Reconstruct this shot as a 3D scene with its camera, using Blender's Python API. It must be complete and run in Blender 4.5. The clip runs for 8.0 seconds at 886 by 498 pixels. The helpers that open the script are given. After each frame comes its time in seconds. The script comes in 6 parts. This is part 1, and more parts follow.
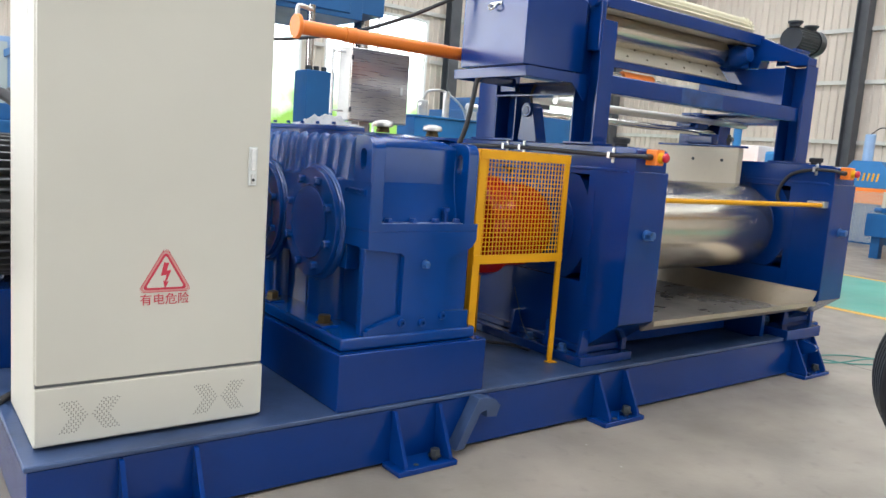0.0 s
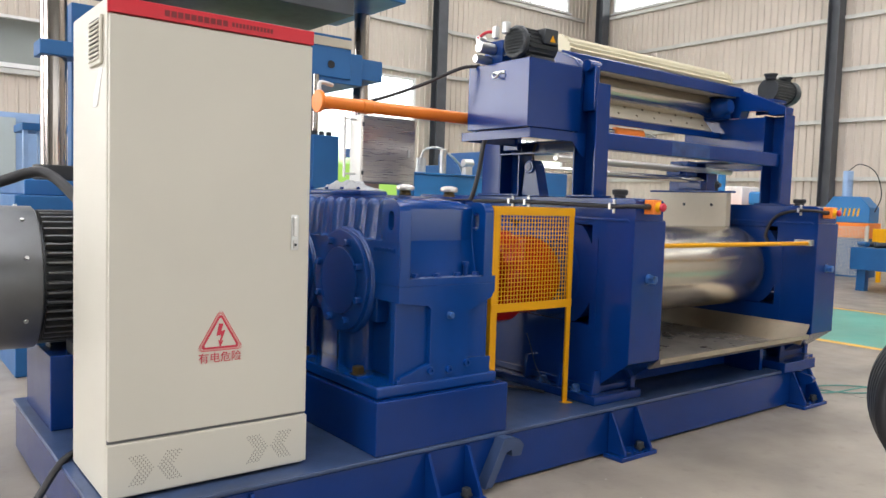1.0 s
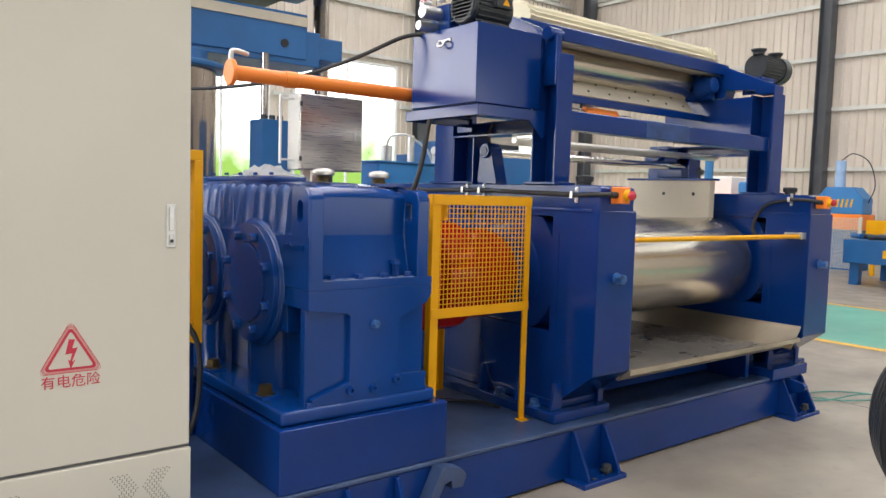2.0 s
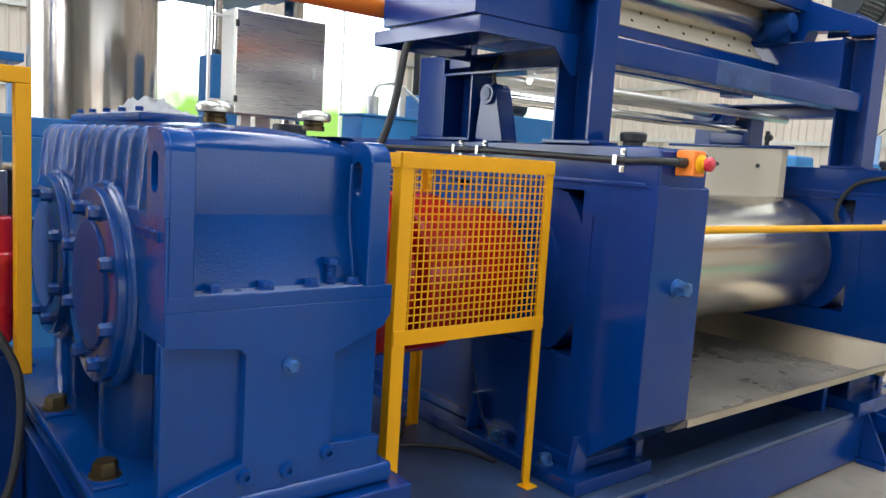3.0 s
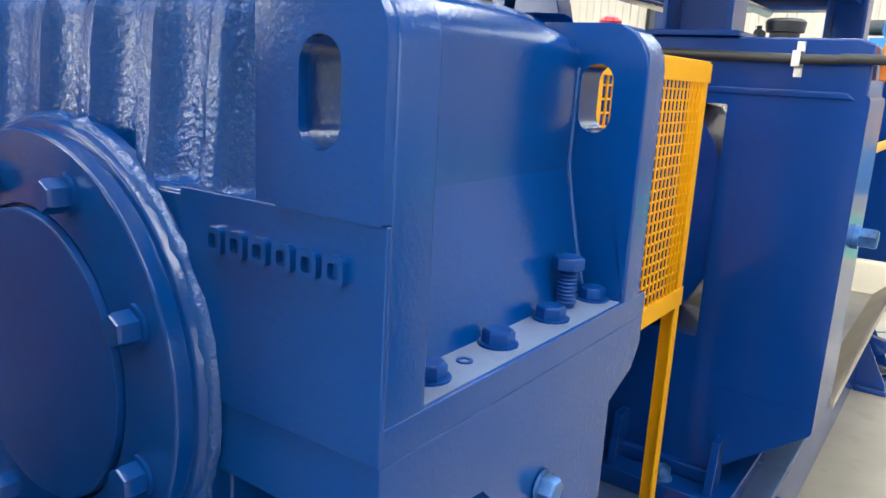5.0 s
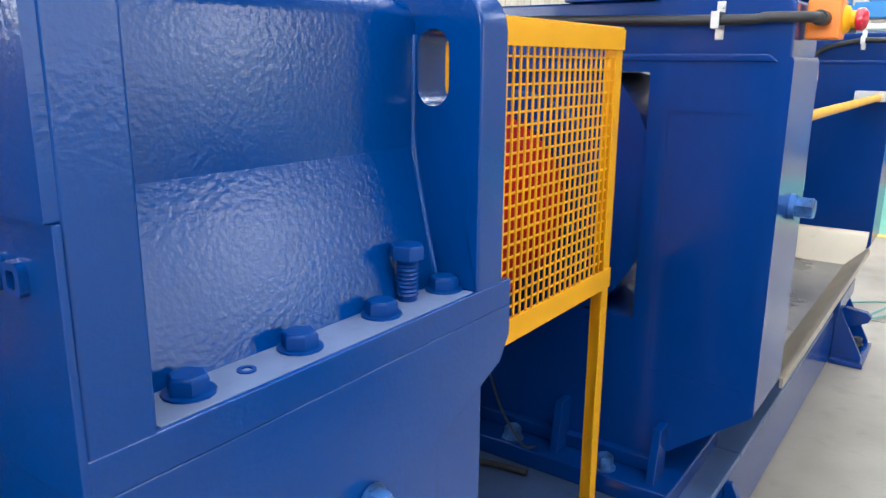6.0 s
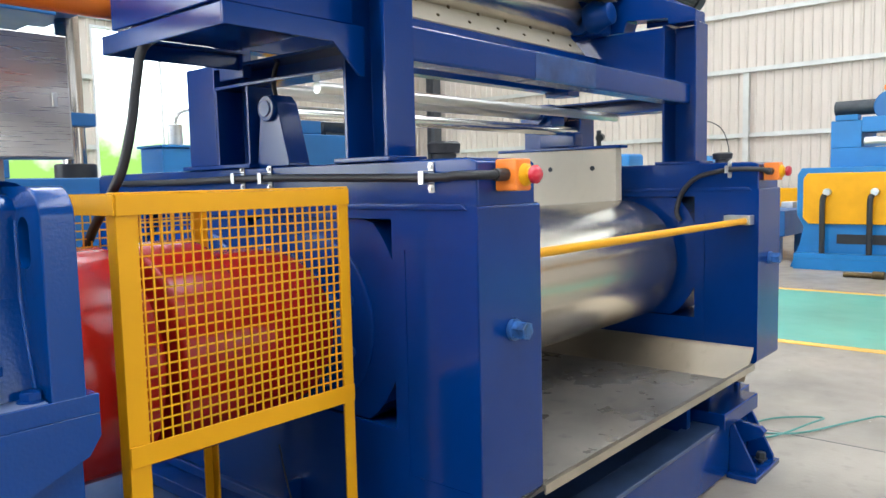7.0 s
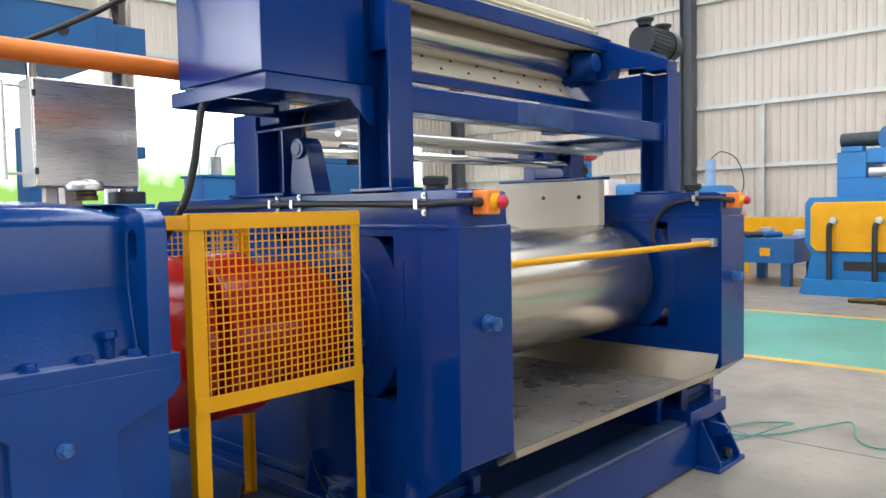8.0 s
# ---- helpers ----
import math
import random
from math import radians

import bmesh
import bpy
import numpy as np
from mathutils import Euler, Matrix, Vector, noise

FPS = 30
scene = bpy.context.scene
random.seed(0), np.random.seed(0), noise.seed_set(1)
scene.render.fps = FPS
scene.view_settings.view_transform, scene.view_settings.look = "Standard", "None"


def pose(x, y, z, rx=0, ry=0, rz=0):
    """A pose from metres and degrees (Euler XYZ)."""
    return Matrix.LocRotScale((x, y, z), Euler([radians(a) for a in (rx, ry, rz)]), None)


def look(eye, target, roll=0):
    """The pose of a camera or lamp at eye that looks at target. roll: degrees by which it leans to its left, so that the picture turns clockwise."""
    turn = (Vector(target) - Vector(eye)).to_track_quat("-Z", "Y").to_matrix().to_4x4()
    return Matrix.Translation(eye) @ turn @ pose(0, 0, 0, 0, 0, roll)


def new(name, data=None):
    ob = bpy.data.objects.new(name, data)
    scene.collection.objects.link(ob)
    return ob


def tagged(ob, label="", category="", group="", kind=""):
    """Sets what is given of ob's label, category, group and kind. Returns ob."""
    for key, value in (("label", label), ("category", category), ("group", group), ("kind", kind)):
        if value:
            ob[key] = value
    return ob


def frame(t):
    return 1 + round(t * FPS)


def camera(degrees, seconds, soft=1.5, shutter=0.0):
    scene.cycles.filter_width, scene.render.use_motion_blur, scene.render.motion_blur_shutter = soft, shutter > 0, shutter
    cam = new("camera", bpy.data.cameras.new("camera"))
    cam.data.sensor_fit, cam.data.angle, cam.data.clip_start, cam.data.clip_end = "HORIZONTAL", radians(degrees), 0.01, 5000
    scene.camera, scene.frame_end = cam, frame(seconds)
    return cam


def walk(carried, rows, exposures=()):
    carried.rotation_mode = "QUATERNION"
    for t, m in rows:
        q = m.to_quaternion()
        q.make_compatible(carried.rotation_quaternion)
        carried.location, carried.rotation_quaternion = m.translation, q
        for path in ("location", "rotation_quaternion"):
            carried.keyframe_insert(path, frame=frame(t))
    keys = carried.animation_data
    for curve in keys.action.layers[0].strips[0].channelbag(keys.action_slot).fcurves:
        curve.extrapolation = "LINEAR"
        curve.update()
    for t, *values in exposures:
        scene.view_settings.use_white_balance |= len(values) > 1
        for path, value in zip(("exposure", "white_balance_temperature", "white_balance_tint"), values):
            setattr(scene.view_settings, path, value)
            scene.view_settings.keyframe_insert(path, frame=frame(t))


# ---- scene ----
cam = camera(60.9, 8.0)
METRES, EYE, TILT, LEAN, TURN = 5.2, 1.39, 0.0, 0.0, -37.2
ROWS = [
    (0.0, 0.0, 0.0, 0.0, 0.54, -7.44, -4.15),
    (0.5, -0.0287, -0.0383, 0.0034, -0.54, -5.38, -3.17),
    (1.0, -0.0302, -0.0544, 0.0065, -0.54, -3.55, -1.79),
    (1.5, -0.0197, -0.0309, 0.0035, -0.48, -3.49, -1.26),
    (3.0, 0.0455, 0.295, 0.0013, -0.81, -6.78, -3.57),
    (3.5, -0.0013, 0.3688, -0.002, -2.06, -9.0, -3.92),
    (4.0, -0.0452, 0.4456, -0.0052, -7.23, -10.92, -4.3),
    (5.5, -0.0864, 0.4964, -0.0066, -18.49, -14.07, -2.41),
    (6.0, -0.0417, 0.5001, -0.0099, -17.42, -13.92, -0.47),
    (6.5, 0.0312, 0.458, -0.0048, -14.81, -10.54, 0.84),
    (7.0, 0.0917, 0.4009, 0.0056, -12.14, -5.09, 1.32),
    (7.5, 0.0835, 0.3321, 0.0086, -10.48, -2.14, 1.39),
    (8.0, 0.0928, 0.2894, 0.0035, -10.06, -2.93, 1.1),
]
PATH = [(t, pose(0, 0, EYE, TILT, LEAN, TURN) @ pose(METRES * x, METRES * y, METRES * z, 90 + pitch, roll, yaw)) for t, x, y, z, yaw, pitch, roll in ROWS]
PATH += [(1.7, look((-0.023, -0.011, 1.410), (1.210, 1.559, 1.281), 1.2)),
         (4.2, look((1.211, 2.129, 1.349), (2.658, 3.458, 0.974), 3.7)),
         (5.3, look((1.203, 2.325, 1.353), (2.820, 3.401, 0.879), 3.0)),
         (5.8, look((1.258, 2.302, 1.342), (2.855, 3.404, 0.857), 1.7)),
         (6.2, look((1.525, 2.049, 1.360), (3.081, 3.226, 0.919), -0.3)),
         (6.7, look((1.589, 1.628, 1.384), (3.119, 2.884, 1.094), -1.3)),
         (7.2, look((1.536, 1.256, 1.423), (3.033, 2.578, 1.314), -1.6))]
EXPOSURES = [(0.0, 0.0, 6150, 10), (1.0, -0.15, 6500, 13), (1.6, -0.15, 6750, 13), (2.8, 0.05, 6150, 9), (3.5, 0.2, 6250, 6), (4.2, 0.56, 6300, 4), (5.5, 0.72, 6400, 3),
             (6.0, 0.56, 5900, 7), (6.5, 0.5, 5950, 9), (7.0, 0.24, 6000, 8), (8.0, 0.0, 6050, 10)]
walk(cam, sorted(PATH, key=lambda row: row[0]), EXPOSURES)

# ---- world, light and exposure ----
world = bpy.data.worlds.new("sky")
scene.world = world
world.use_nodes = True
wn = world.node_tree.nodes
sky = wn.new("ShaderNodeTexSky")
sky.sky_type = "NISHITA"
sky.sun_disc = False
sky.sun_elevation, sky.sun_rotation = radians(50), radians(200)
world.node_tree.links.new(sky.outputs[0], wn["Background"].inputs[0])
wn["Background"].inputs[1].default_value = 0.12
scene.view_settings.exposure = 0.0


def area(name, at, target, w, h, watts, colour):
    lamp = bpy.data.lights.new(name, "AREA")
    lamp.shape, lamp.size, lamp.size_y, lamp.energy, lamp.color = "RECTANGLE", w, h, watts, colour
    ob = new(name, lamp)
    ob.matrix_world = look(at, target)
    return ob


SKYLIGHTS = (-14.0, -7.0, 0.0, 7.0, 14.0)
for sx in SKYLIGHTS:
    area("skylight_lamp", (sx, 4.0, 10.45), (sx, 4.0, 0), 1.6, 24.0, 1080, (0.97, 0.98, 1.0))
# Added fill from an unseen, assumed south opening; brightens the front faces.
area("south_fill_lamp", (6.75, -15.9, 3.0), (6.75, 5.0, 3.0), 25.0, 5.4, 560, (1.0, 0.99, 0.97))
# Added fill in an assumed west window, out of view; lifts the -x faces.
area("unseen_window_lamp", (-25.9, 2.0, 6.5), (5.0, 2.0, 2.0), 14.0, 3.0, 2600, (0.96, 0.98, 1.0))

area("unseen_window_lamp", (-14.15, 17.9, 4.3), (-10.0, 5.0, 3.4), 15.4, 6.2, 1750, (0.97, 0.98, 1.0))

# ---- materials ----


def mat(name, colour, rough=0.5, metal=0.0, vary=0.08, scale=3.0, bump=0.0, bump_scale=200.0, spots=0.0,
        stretch=(1, 1, 1), coat=0.0, rough_vary=0.08, random=0.0, spec=0.5):
    m = bpy.data.materials.new(name)
    m.use_nodes = True
    nt = m.node_tree
    p = nt.nodes["Principled BSDF"]
    p.inputs["Metallic"].default_value = metal
    p.inputs["Specular IOR Level"].default_value = spec
    p.inputs["Coat Weight"].default_value = coat
    p.inputs["Coat Roughness"].default_value = 0.12
    tc = nt.nodes.new("ShaderNodeTexCoord")
    mp = nt.nodes.new("ShaderNodeMapping")
    mp.inputs["Scale"].default_value = stretch
    nt.links.new(tc.outputs["Object"], mp.inputs[0])
    big = nt.nodes.new("ShaderNodeTexNoise")
    big.inputs["Scale"].default_value = scale
    big.inputs["Detail"].default_value = 6.0
    nt.links.new(mp.outputs[0], big.inputs["Vector"])
    ramp = nt.nodes.new("ShaderNodeValToRGB")
    ramp.color_ramp.elements[0].position, ramp.color_ramp.elements[1].position = 0.3, 0.7
    ramp.color_ramp.elements[0].color = (*[c * (1 - vary) for c in colour], 1)
    ramp.color_ramp.elements[1].color = (*[min(1, c * (1 + vary) + vary * 0.004) for c in colour], 1)
    nt.links.new(big.outputs["Fac"], ramp.inputs[0])
    out = ramp.outputs[0]
    if spots:
        sp = nt.nodes.new("ShaderNodeTexNoise")
        sp.inputs["Scale"].default_value = scale * 7
        sp.inputs["Detail"].default_value = 8.0
        nt.links.new(mp.outputs[0], sp.inputs["Vector"])
        sr = nt.nodes.new("ShaderNodeValToRGB")
        sr.color_ramp.elements[0].position, sr.color_ramp.elements[1].position = 0.58, 0.72
        nt.links.new(sp.outputs["Fac"], sr.inputs[0])
        sm = nt.nodes.new("ShaderNodeMath")
        sm.operation = "MULTIPLY"
        sm.inputs[1].default_value = spots
        nt.links.new(sr.outputs[0], sm.inputs[0])
        mx = nt.nodes.new("ShaderNodeMixRGB")
        mx.inputs[2].default_value = (*[c * 0.55 for c in colour], 1)
        nt.links.new(sm.outputs[0], mx.inputs[0])
        nt.links.new(out, mx.inputs[1])
        out = mx.outputs[0]
    if random:
        oi = nt.nodes.new("ShaderNodeObjectInfo")
        hs = nt.nodes.new("ShaderNodeHueSaturation")
        mr = nt.nodes.new("ShaderNodeMapRange")
        mr.inputs["To Min"].default_value, mr.inputs["To Max"].default_value = 1 - random, 1 + random
        nt.links.new(oi.outputs["Random"], mr.inputs["Value"])
        nt.links.new(mr.outputs[0], hs.inputs["Value"])
        nt.links.new(out, hs.inputs["Color"])
        out = hs.outputs[0]
    nt.links.new(out, p.inputs["Base Color"])
    rr = nt.nodes.new("ShaderNodeMapRange")
    rr.inputs["To Min"].default_value, rr.inputs["To Max"].default_value = max(0.02, rough - rough_vary), min(1, rough + rough_vary)
    rn = nt.nodes.new("ShaderNodeTexNoise")
    rn.inputs["Scale"].default_value = scale * 2.7
    rn.inputs["Detail"].default_value = 5.0
    nt.links.new(mp.outputs[0], rn.inputs["Vector"])
    nt.links.new(rn.outputs["Fac"], rr.inputs["Value"])
    nt.links.new(rr.outputs[0], p.inputs["Roughness"])
    if bump:
        fine = nt.nodes.new("ShaderNodeTexNoise")
        fine.inputs["Scale"].default_value = bump_scale
        fine.inputs["Detail"].default_value = 3.0
        nt.links.new(mp.outputs[0], fine.inputs["Vector"])
        bn = nt.nodes.new("ShaderNodeBump")
        bn.inputs["Strength"].default_value = bump
        bn.inputs["Distance"].default_value = 0.004
        nt.links.new(fine.outputs["Fac"], bn.inputs["Height"])
        nt.links.new(bn.outputs[0], p.inputs["Normal"])
    return m


NAVY = mat("navy_gloss_paint", (0.0012, 0.029, 0.17), 0.2, vary=0.12, scale=2.2, bump=0.05, bump_scale=120, spec=0.32, coat=0.15, spots=0.12)
CAST = mat("navy_paint_on_cast_iron", (0.001, 0.042, 0.215), 0.14, vary=0.12, scale=2.5, bump=0.12, bump_scale=150, spec=0.45, spots=0.1)
ROUGHCAST = mat("navy_paint_on_rough_casting", (0.001, 0.05, 0.24), 0.12, vary=0.14, scale=3, bump=0.5, bump_scale=160, spec=0.6, spots=0.12)
COVER = mat("dark_blue_cover_paint", (0.001, 0.038, 0.2), 0.36, vary=0.12, scale=3, bump=0.04, bump_scale=70, spec=0.22)
DECK = mat("worn_deck_and_lit_hook_blue", (0.04, 0.07, 0.155), 0.36, vary=0.3, scale=4, bump=0.1, bump_scale=60, spots=0.35)
SKYBLUE = mat("light_blue_machine_paint", (0.012, 0.17, 0.44), 0.38, vary=0.12, scale=2, bump=0.05, bump_scale=50)
TEAL = mat("mid_blue_machine_paint", (0.012, 0.11, 0.30), 0.4, vary=0.15, scale=2, bump=0.05, bump_scale=50)
CREAM = mat("cream_powder_coat", (0.61, 0.58, 0.495), 0.42, vary=0.03, scale=1.5, bump=0.1, bump_scale=420)
YELLOW = mat("safety_yellow_paint", (0.78, 0.365, 0.002), 0.4, spec=0.25, vary=0.06, scale=5, bump=0.05, bump_scale=90)
ORANGE = mat("orange_paint", (0.85, 0.22, 0.02), 0.4, vary=0.08, scale=4, bump=0.04)
RED = mat("red_coupling_paint", (0.34, 0.0105, 0.006), 0.2, vary=0.12, scale=4, bump=0.04, bump_scale=50, spec=0.4)
REDSTRIP = mat("red_label_film", (0.62, 0.02, 0.035), 0.35, vary=0.03)
CRIMSON = mat("crimson_gloss_paint", (0.50, 0.012, 0.03), 0.28, vary=0.08, coat=0.4)
STEEL = mat("brushed_stainless_steel", (0.62, 0.60, 0.57), 0.3, 1.0, vary=0.05, scale=2, bump=0.02, bump_scale=40, stretch=(1, 40, 40), rough_vary=0.04)
TRAYSTEEL = mat("stained_stainless_sheet", (0.33, 0.305, 0.27), 0.3, 0.5, vary=0.42, scale=1.9, bump=0.05, bump_scale=30, spots=0.9, rough_vary=0.2)
MIRROR = mat("polished_chilled_iron", (0.64, 0.585, 0.505), 0.23, 1.0, vary=0.01, scale=1.0, rough_vary=0.005)
PRESSCHROME = mat("worn_press_chrome", (0.44, 0.395, 0.36), 0.17, 1.0, vary=0.12, scale=2, stretch=(4, 4, 0.4))
PALEBLUE = mat("pale_blue_frame_paint", (0.30, 0.44, 0.66), 0.4, vary=0.08, scale=3)
DUSTYBLUE = mat("dusty_blue_ledge_paint", (0.13, 0.17, 0.29), 0.45, vary=0.2, scale=9, spots=0.3)
CHROME = mat("chrome", (0.75, 0.74, 0.72), 0.12, 1.0, vary=0.03)
BRASS = mat("dark_brass_bolt", (0.10, 0.07, 0.03), 0.4, 0.8, vary=0.2, scale=20)
ZINC = mat("zinc_plated_metal", (0.62, 0.62, 0.60), 0.35, 0.9, vary=0.1, scale=15)
BLACK = mat("black_rubber", (0.018, 0.018, 0.02), 0.5, vary=0.15, scale=8, bump=0.08)
GREY = mat("grey_motor_paint", (0.15, 0.155, 0.16), 0.34, 0.6, vary=0.12, scale=4, bump=0.05)
GUNMETAL = mat("dark_motor_iron", (0.035, 0.04, 0.045), 0.4, 0.3, vary=0.2, scale=9, bump=0.1)
SCREEN = mat("cream_nylon_plate", (0.58, 0.52, 0.41), 0.5, vary=0.06, scale=3, spots=0.1)
CREAMROLL = mat("pale_cream_ribbed_cover", (0.66, 0.60, 0.42), 0.5, vary=0.06, scale=4)
WHITE = mat("white_plastic", (0.75, 0.74, 0.72), 0.5, vary=0.05)
RAGMAT = mat("crumpled_plastic_film", (0.72, 0.73, 0.74), 0.3, vary=0.1, scale=12)
SIGNRED = mat("red_screen_print", (0.55, 0.03, 0.06), 0.45, vary=0.03)
SIGNPINK = mat("pale_red_screen_print", (0.62, 0.28, 0.25), 0.45, vary=0.03)
# Near-black for flat patches that stand for the shade inside holes.
HOLESHADE = mat("painted_hole_shade", (0.03, 0.03, 0.03), 0.8, vary=0.05)
BARDARK = mat("dark_red_print", (0.20, 0.015, 0.02), 0.5, vary=0.03)
SHEET = mat("cream_wall_sheet", (0.59, 0.515, 0.435), 0.45, vary=0.05, scale=0.8, bump=0.04, bump_scale=20, spots=0.05)
GREYSHEET = mat("grey_wall_sheet", (0.24, 0.24, 0.23), 0.5, vary=0.08, scale=0.8)
PURLIN = mat("galvanised_purlin", (0.55, 0.54, 0.50), 0.45, 0.3, vary=0.08)
COLUMN = mat("dark_grey_steel_column", (0.07, 0.075, 0.085), 0.45, vary=0.15)
CONCRETE = mat("polished_concrete", (0.275, 0.24, 0.195), 0.38, vary=0.26, scale=1.5, bump=0.2, bump_scale=45, spots=0.3, rough_vary=0.18)


def brushed(m, axis, amount, turn):
    """Grinding marks: the gloss spreads across them."""
    tree = m.node_tree
    p = tree.nodes["Principled BSDF"]
    tangent = tree.nodes.new("ShaderNodeTangent")
    tangent.direction_type, tangent.axis = "RADIAL", axis
    tree.links.new(tangent.outputs[0], p.inputs["Tangent"])
    p.inputs["Anisotropic"].default_value = amount
    p.inputs["Anisotropic Rotation"].default_value = turn


brushed(MIRROR, "X", 0.4, 0.25)
# pale paint flecks and grit trodden into the concrete
nt = CONCRETE.node_tree
bsdf = nt.nodes["Principled BSDF"]
base = bsdf.inputs["Base Color"].links[0].from_socket
fleck = nt.nodes.new("ShaderNodeTexVoronoi")
fleck.inputs["Scale"].default_value = 5.0
nt.links.new(nt.nodes.new("ShaderNodeTexCoord").outputs["Object"], fleck.inputs["Vector"])
near = nt.nodes.new("ShaderNodeMapRange")
near.inputs["From Min"].default_value, near.inputs["From Max"].default_value = 0.045, 0.03
nt.links.new(fleck.outputs["Distance"], near.inputs["Value"])
pick = nt.nodes.new("ShaderNodeSeparateColor")
nt.links.new(fleck.outputs["Color"], pick.inputs[0])
some = nt.nodes.new("ShaderNodeMath")
some.operation = "GREATER_THAN"
some.inputs[1].default_value = 0.62
nt.links.new(pick.outputs[0], some.inputs[0])
both = nt.nodes.new("ShaderNodeMath")
both.operation = "MULTIPLY"
nt.links.new(near.outputs[0], both.inputs[0])
nt.links.new(some.outputs[0], both.inputs[1])
half = nt.nodes.new("ShaderNodeMath")
half.operation = "MULTIPLY"
half.inputs[1].default_value = 0.6
nt.links.new(both.outputs[0], half.inputs[0])
flecked = nt.nodes.new("ShaderNodeMixRGB")
flecked.inputs[2].default_value = (0.62, 0.58, 0.52, 1)
nt.links.new(half.outputs[0], flecked.inputs[0])
nt.links.new(base, flecked.inputs[1])
nt.links.new(flecked.outputs[0], bsdf.inputs["Base Color"])
GREEN = mat("green_floor_paint", (0.10, 0.34, 0.26), 0.32, vary=0.18, scale=0.8, bump=0.03, bump_scale=30, spots=0.2)
LINE = mat("yellow_floor_line", (0.75, 0.42, 0.06), 0.45, vary=0.12, scale=2, spots=0.3)
ROOF = mat("roof_sheet", (0.55, 0.53, 0.48), 0.6, vary=0.06)
HOSE = mat("green_hose", (0.09, 0.28, 0.24), 0.4, vary=0.1)
SPLASH = mat("blue_spattered_zinc", (0.035, 0.11, 0.30), 0.3, 0.3, vary=0.7, scale=30)
TRAYWALL = mat("tan_stained_stainless", (0.44, 0.385, 0.30), 0.36, 0.75, vary=0.2, scale=2.5, bump=0.03, bump_scale=20, spots=0.2)
BOXSTEEL = mat("satin_stainless_door", (0.50, 0.46, 0.43), 0.28, 1.0, vary=0.04, scale=2, bump=0.015, bump_scale=40, stretch=(1, 40, 40), rough_vary=0.03)
FILM = mat("clear_film_over_navy", (0.006, 0.05, 0.2), 0.1, vary=0.3, scale=9, bump=0.9, bump_scale=28, spec=0.8)
brushed(BOXSTEEL, "Z", 0.85, 0.0)
PERF = mat("shaded_perforation", (0.24, 0.23, 0.19), 0.8, vary=0.05)
PANEL = mat("pale_green_grey_door", (0.50, 0.56, 0.54), 0.4, vary=0.04)

GLASS = bpy.data.materials.new("window_glass")
GLASS.use_nodes = True
g = GLASS.node_tree.nodes["Principled BSDF"]
g.inputs["Base Color"].default_value = (0.9, 0.95, 0.95, 1)
g.inputs["Roughness"].default_value = 0.02
g.inputs["Transmission Weight"].default_value = 1.0
g.inputs["IOR"].default_value = 1.05

OUTSIDE = bpy.data.materials.new("overcast_daylight_backdrop")
OUTSIDE.use_nodes = True
nt = OUTSIDE.node_tree
nt.nodes.remove(nt.nodes["Principled BSDF"])
em = nt.nodes.new("ShaderNodeEmission")
em.inputs[1].default_value = 4.5
tc = nt.nodes.new("ShaderNodeTexCoord")
sep = nt.nodes.new("ShaderNodeSeparateXYZ")
nz = nt.nodes.new("ShaderNodeTexNoise")
nz.inputs["Scale"].default_value, nz.inputs["Detail"].default_value = 0.9, 6
ad = nt.nodes.new("ShaderNodeMath")
ad.operation = "MULTIPLY_ADD"
ad.inputs[1].default_value = 2.6
rp = nt.nodes.new("ShaderNodeValToRGB")
rp.color_ramp.elements[0].position, rp.color_ramp.elements[0].color = 0.6, (0.12, 0.2, 0.04, 1)
rp.color_ramp.elements[1].position, rp.color_ramp.elements[1].color = 0.95, (1.0, 1.0, 0.98, 1)
mrg = nt.nodes.new("ShaderNodeMapRange")
mrg.inputs["From Max"].default_value = 6.5
nt.links.new(tc.outputs["Object"], nz.inputs["Vector"])
nt.links.new(tc.outputs["Object"], sep.inputs[0])
nt.links.new(nz.outputs["Fac"], ad.inputs[0])
nt.links.new(sep.outputs["Z"], ad.inputs[2])
nt.links.new(ad.outputs[0], mrg.inputs["Value"])
nt.links.new(mrg.outputs[0], rp.inputs[0])
nt.links.new(rp.outputs[0], em.inputs[0])
nt.links.new(em.outputs[0], nt.nodes["Material Output"].inputs[0])

# ---- mesh helpers ----


def box(bm, x0, x1, y0, y1, z0, z1, bevel=0.0, seg=2):
    vs = [bm.verts.new((x, y, z)) for z in (z0, z1) for y in (y0, y1) for x in (x0, x1)]
    fs = [bm.faces.new([vs[i] for i in q]) for q in ((0, 2, 3, 1), (4, 5, 7, 6), (0, 1, 5, 4), (2, 6, 7, 3), (0, 4, 6, 2), (1, 3, 7, 5))]
    if bevel:
        es = list({e for f in fs for e in f.edges})
        bmesh.ops.bevel(bm, geom=es, offset=bevel, segments=seg, affect="EDGES", profile=0.5)
    return bm


def basis(axis):
    a = Vector(axis).normalized()
    u = a.orthogonal().normalized()
    return a, u, a.cross(u)


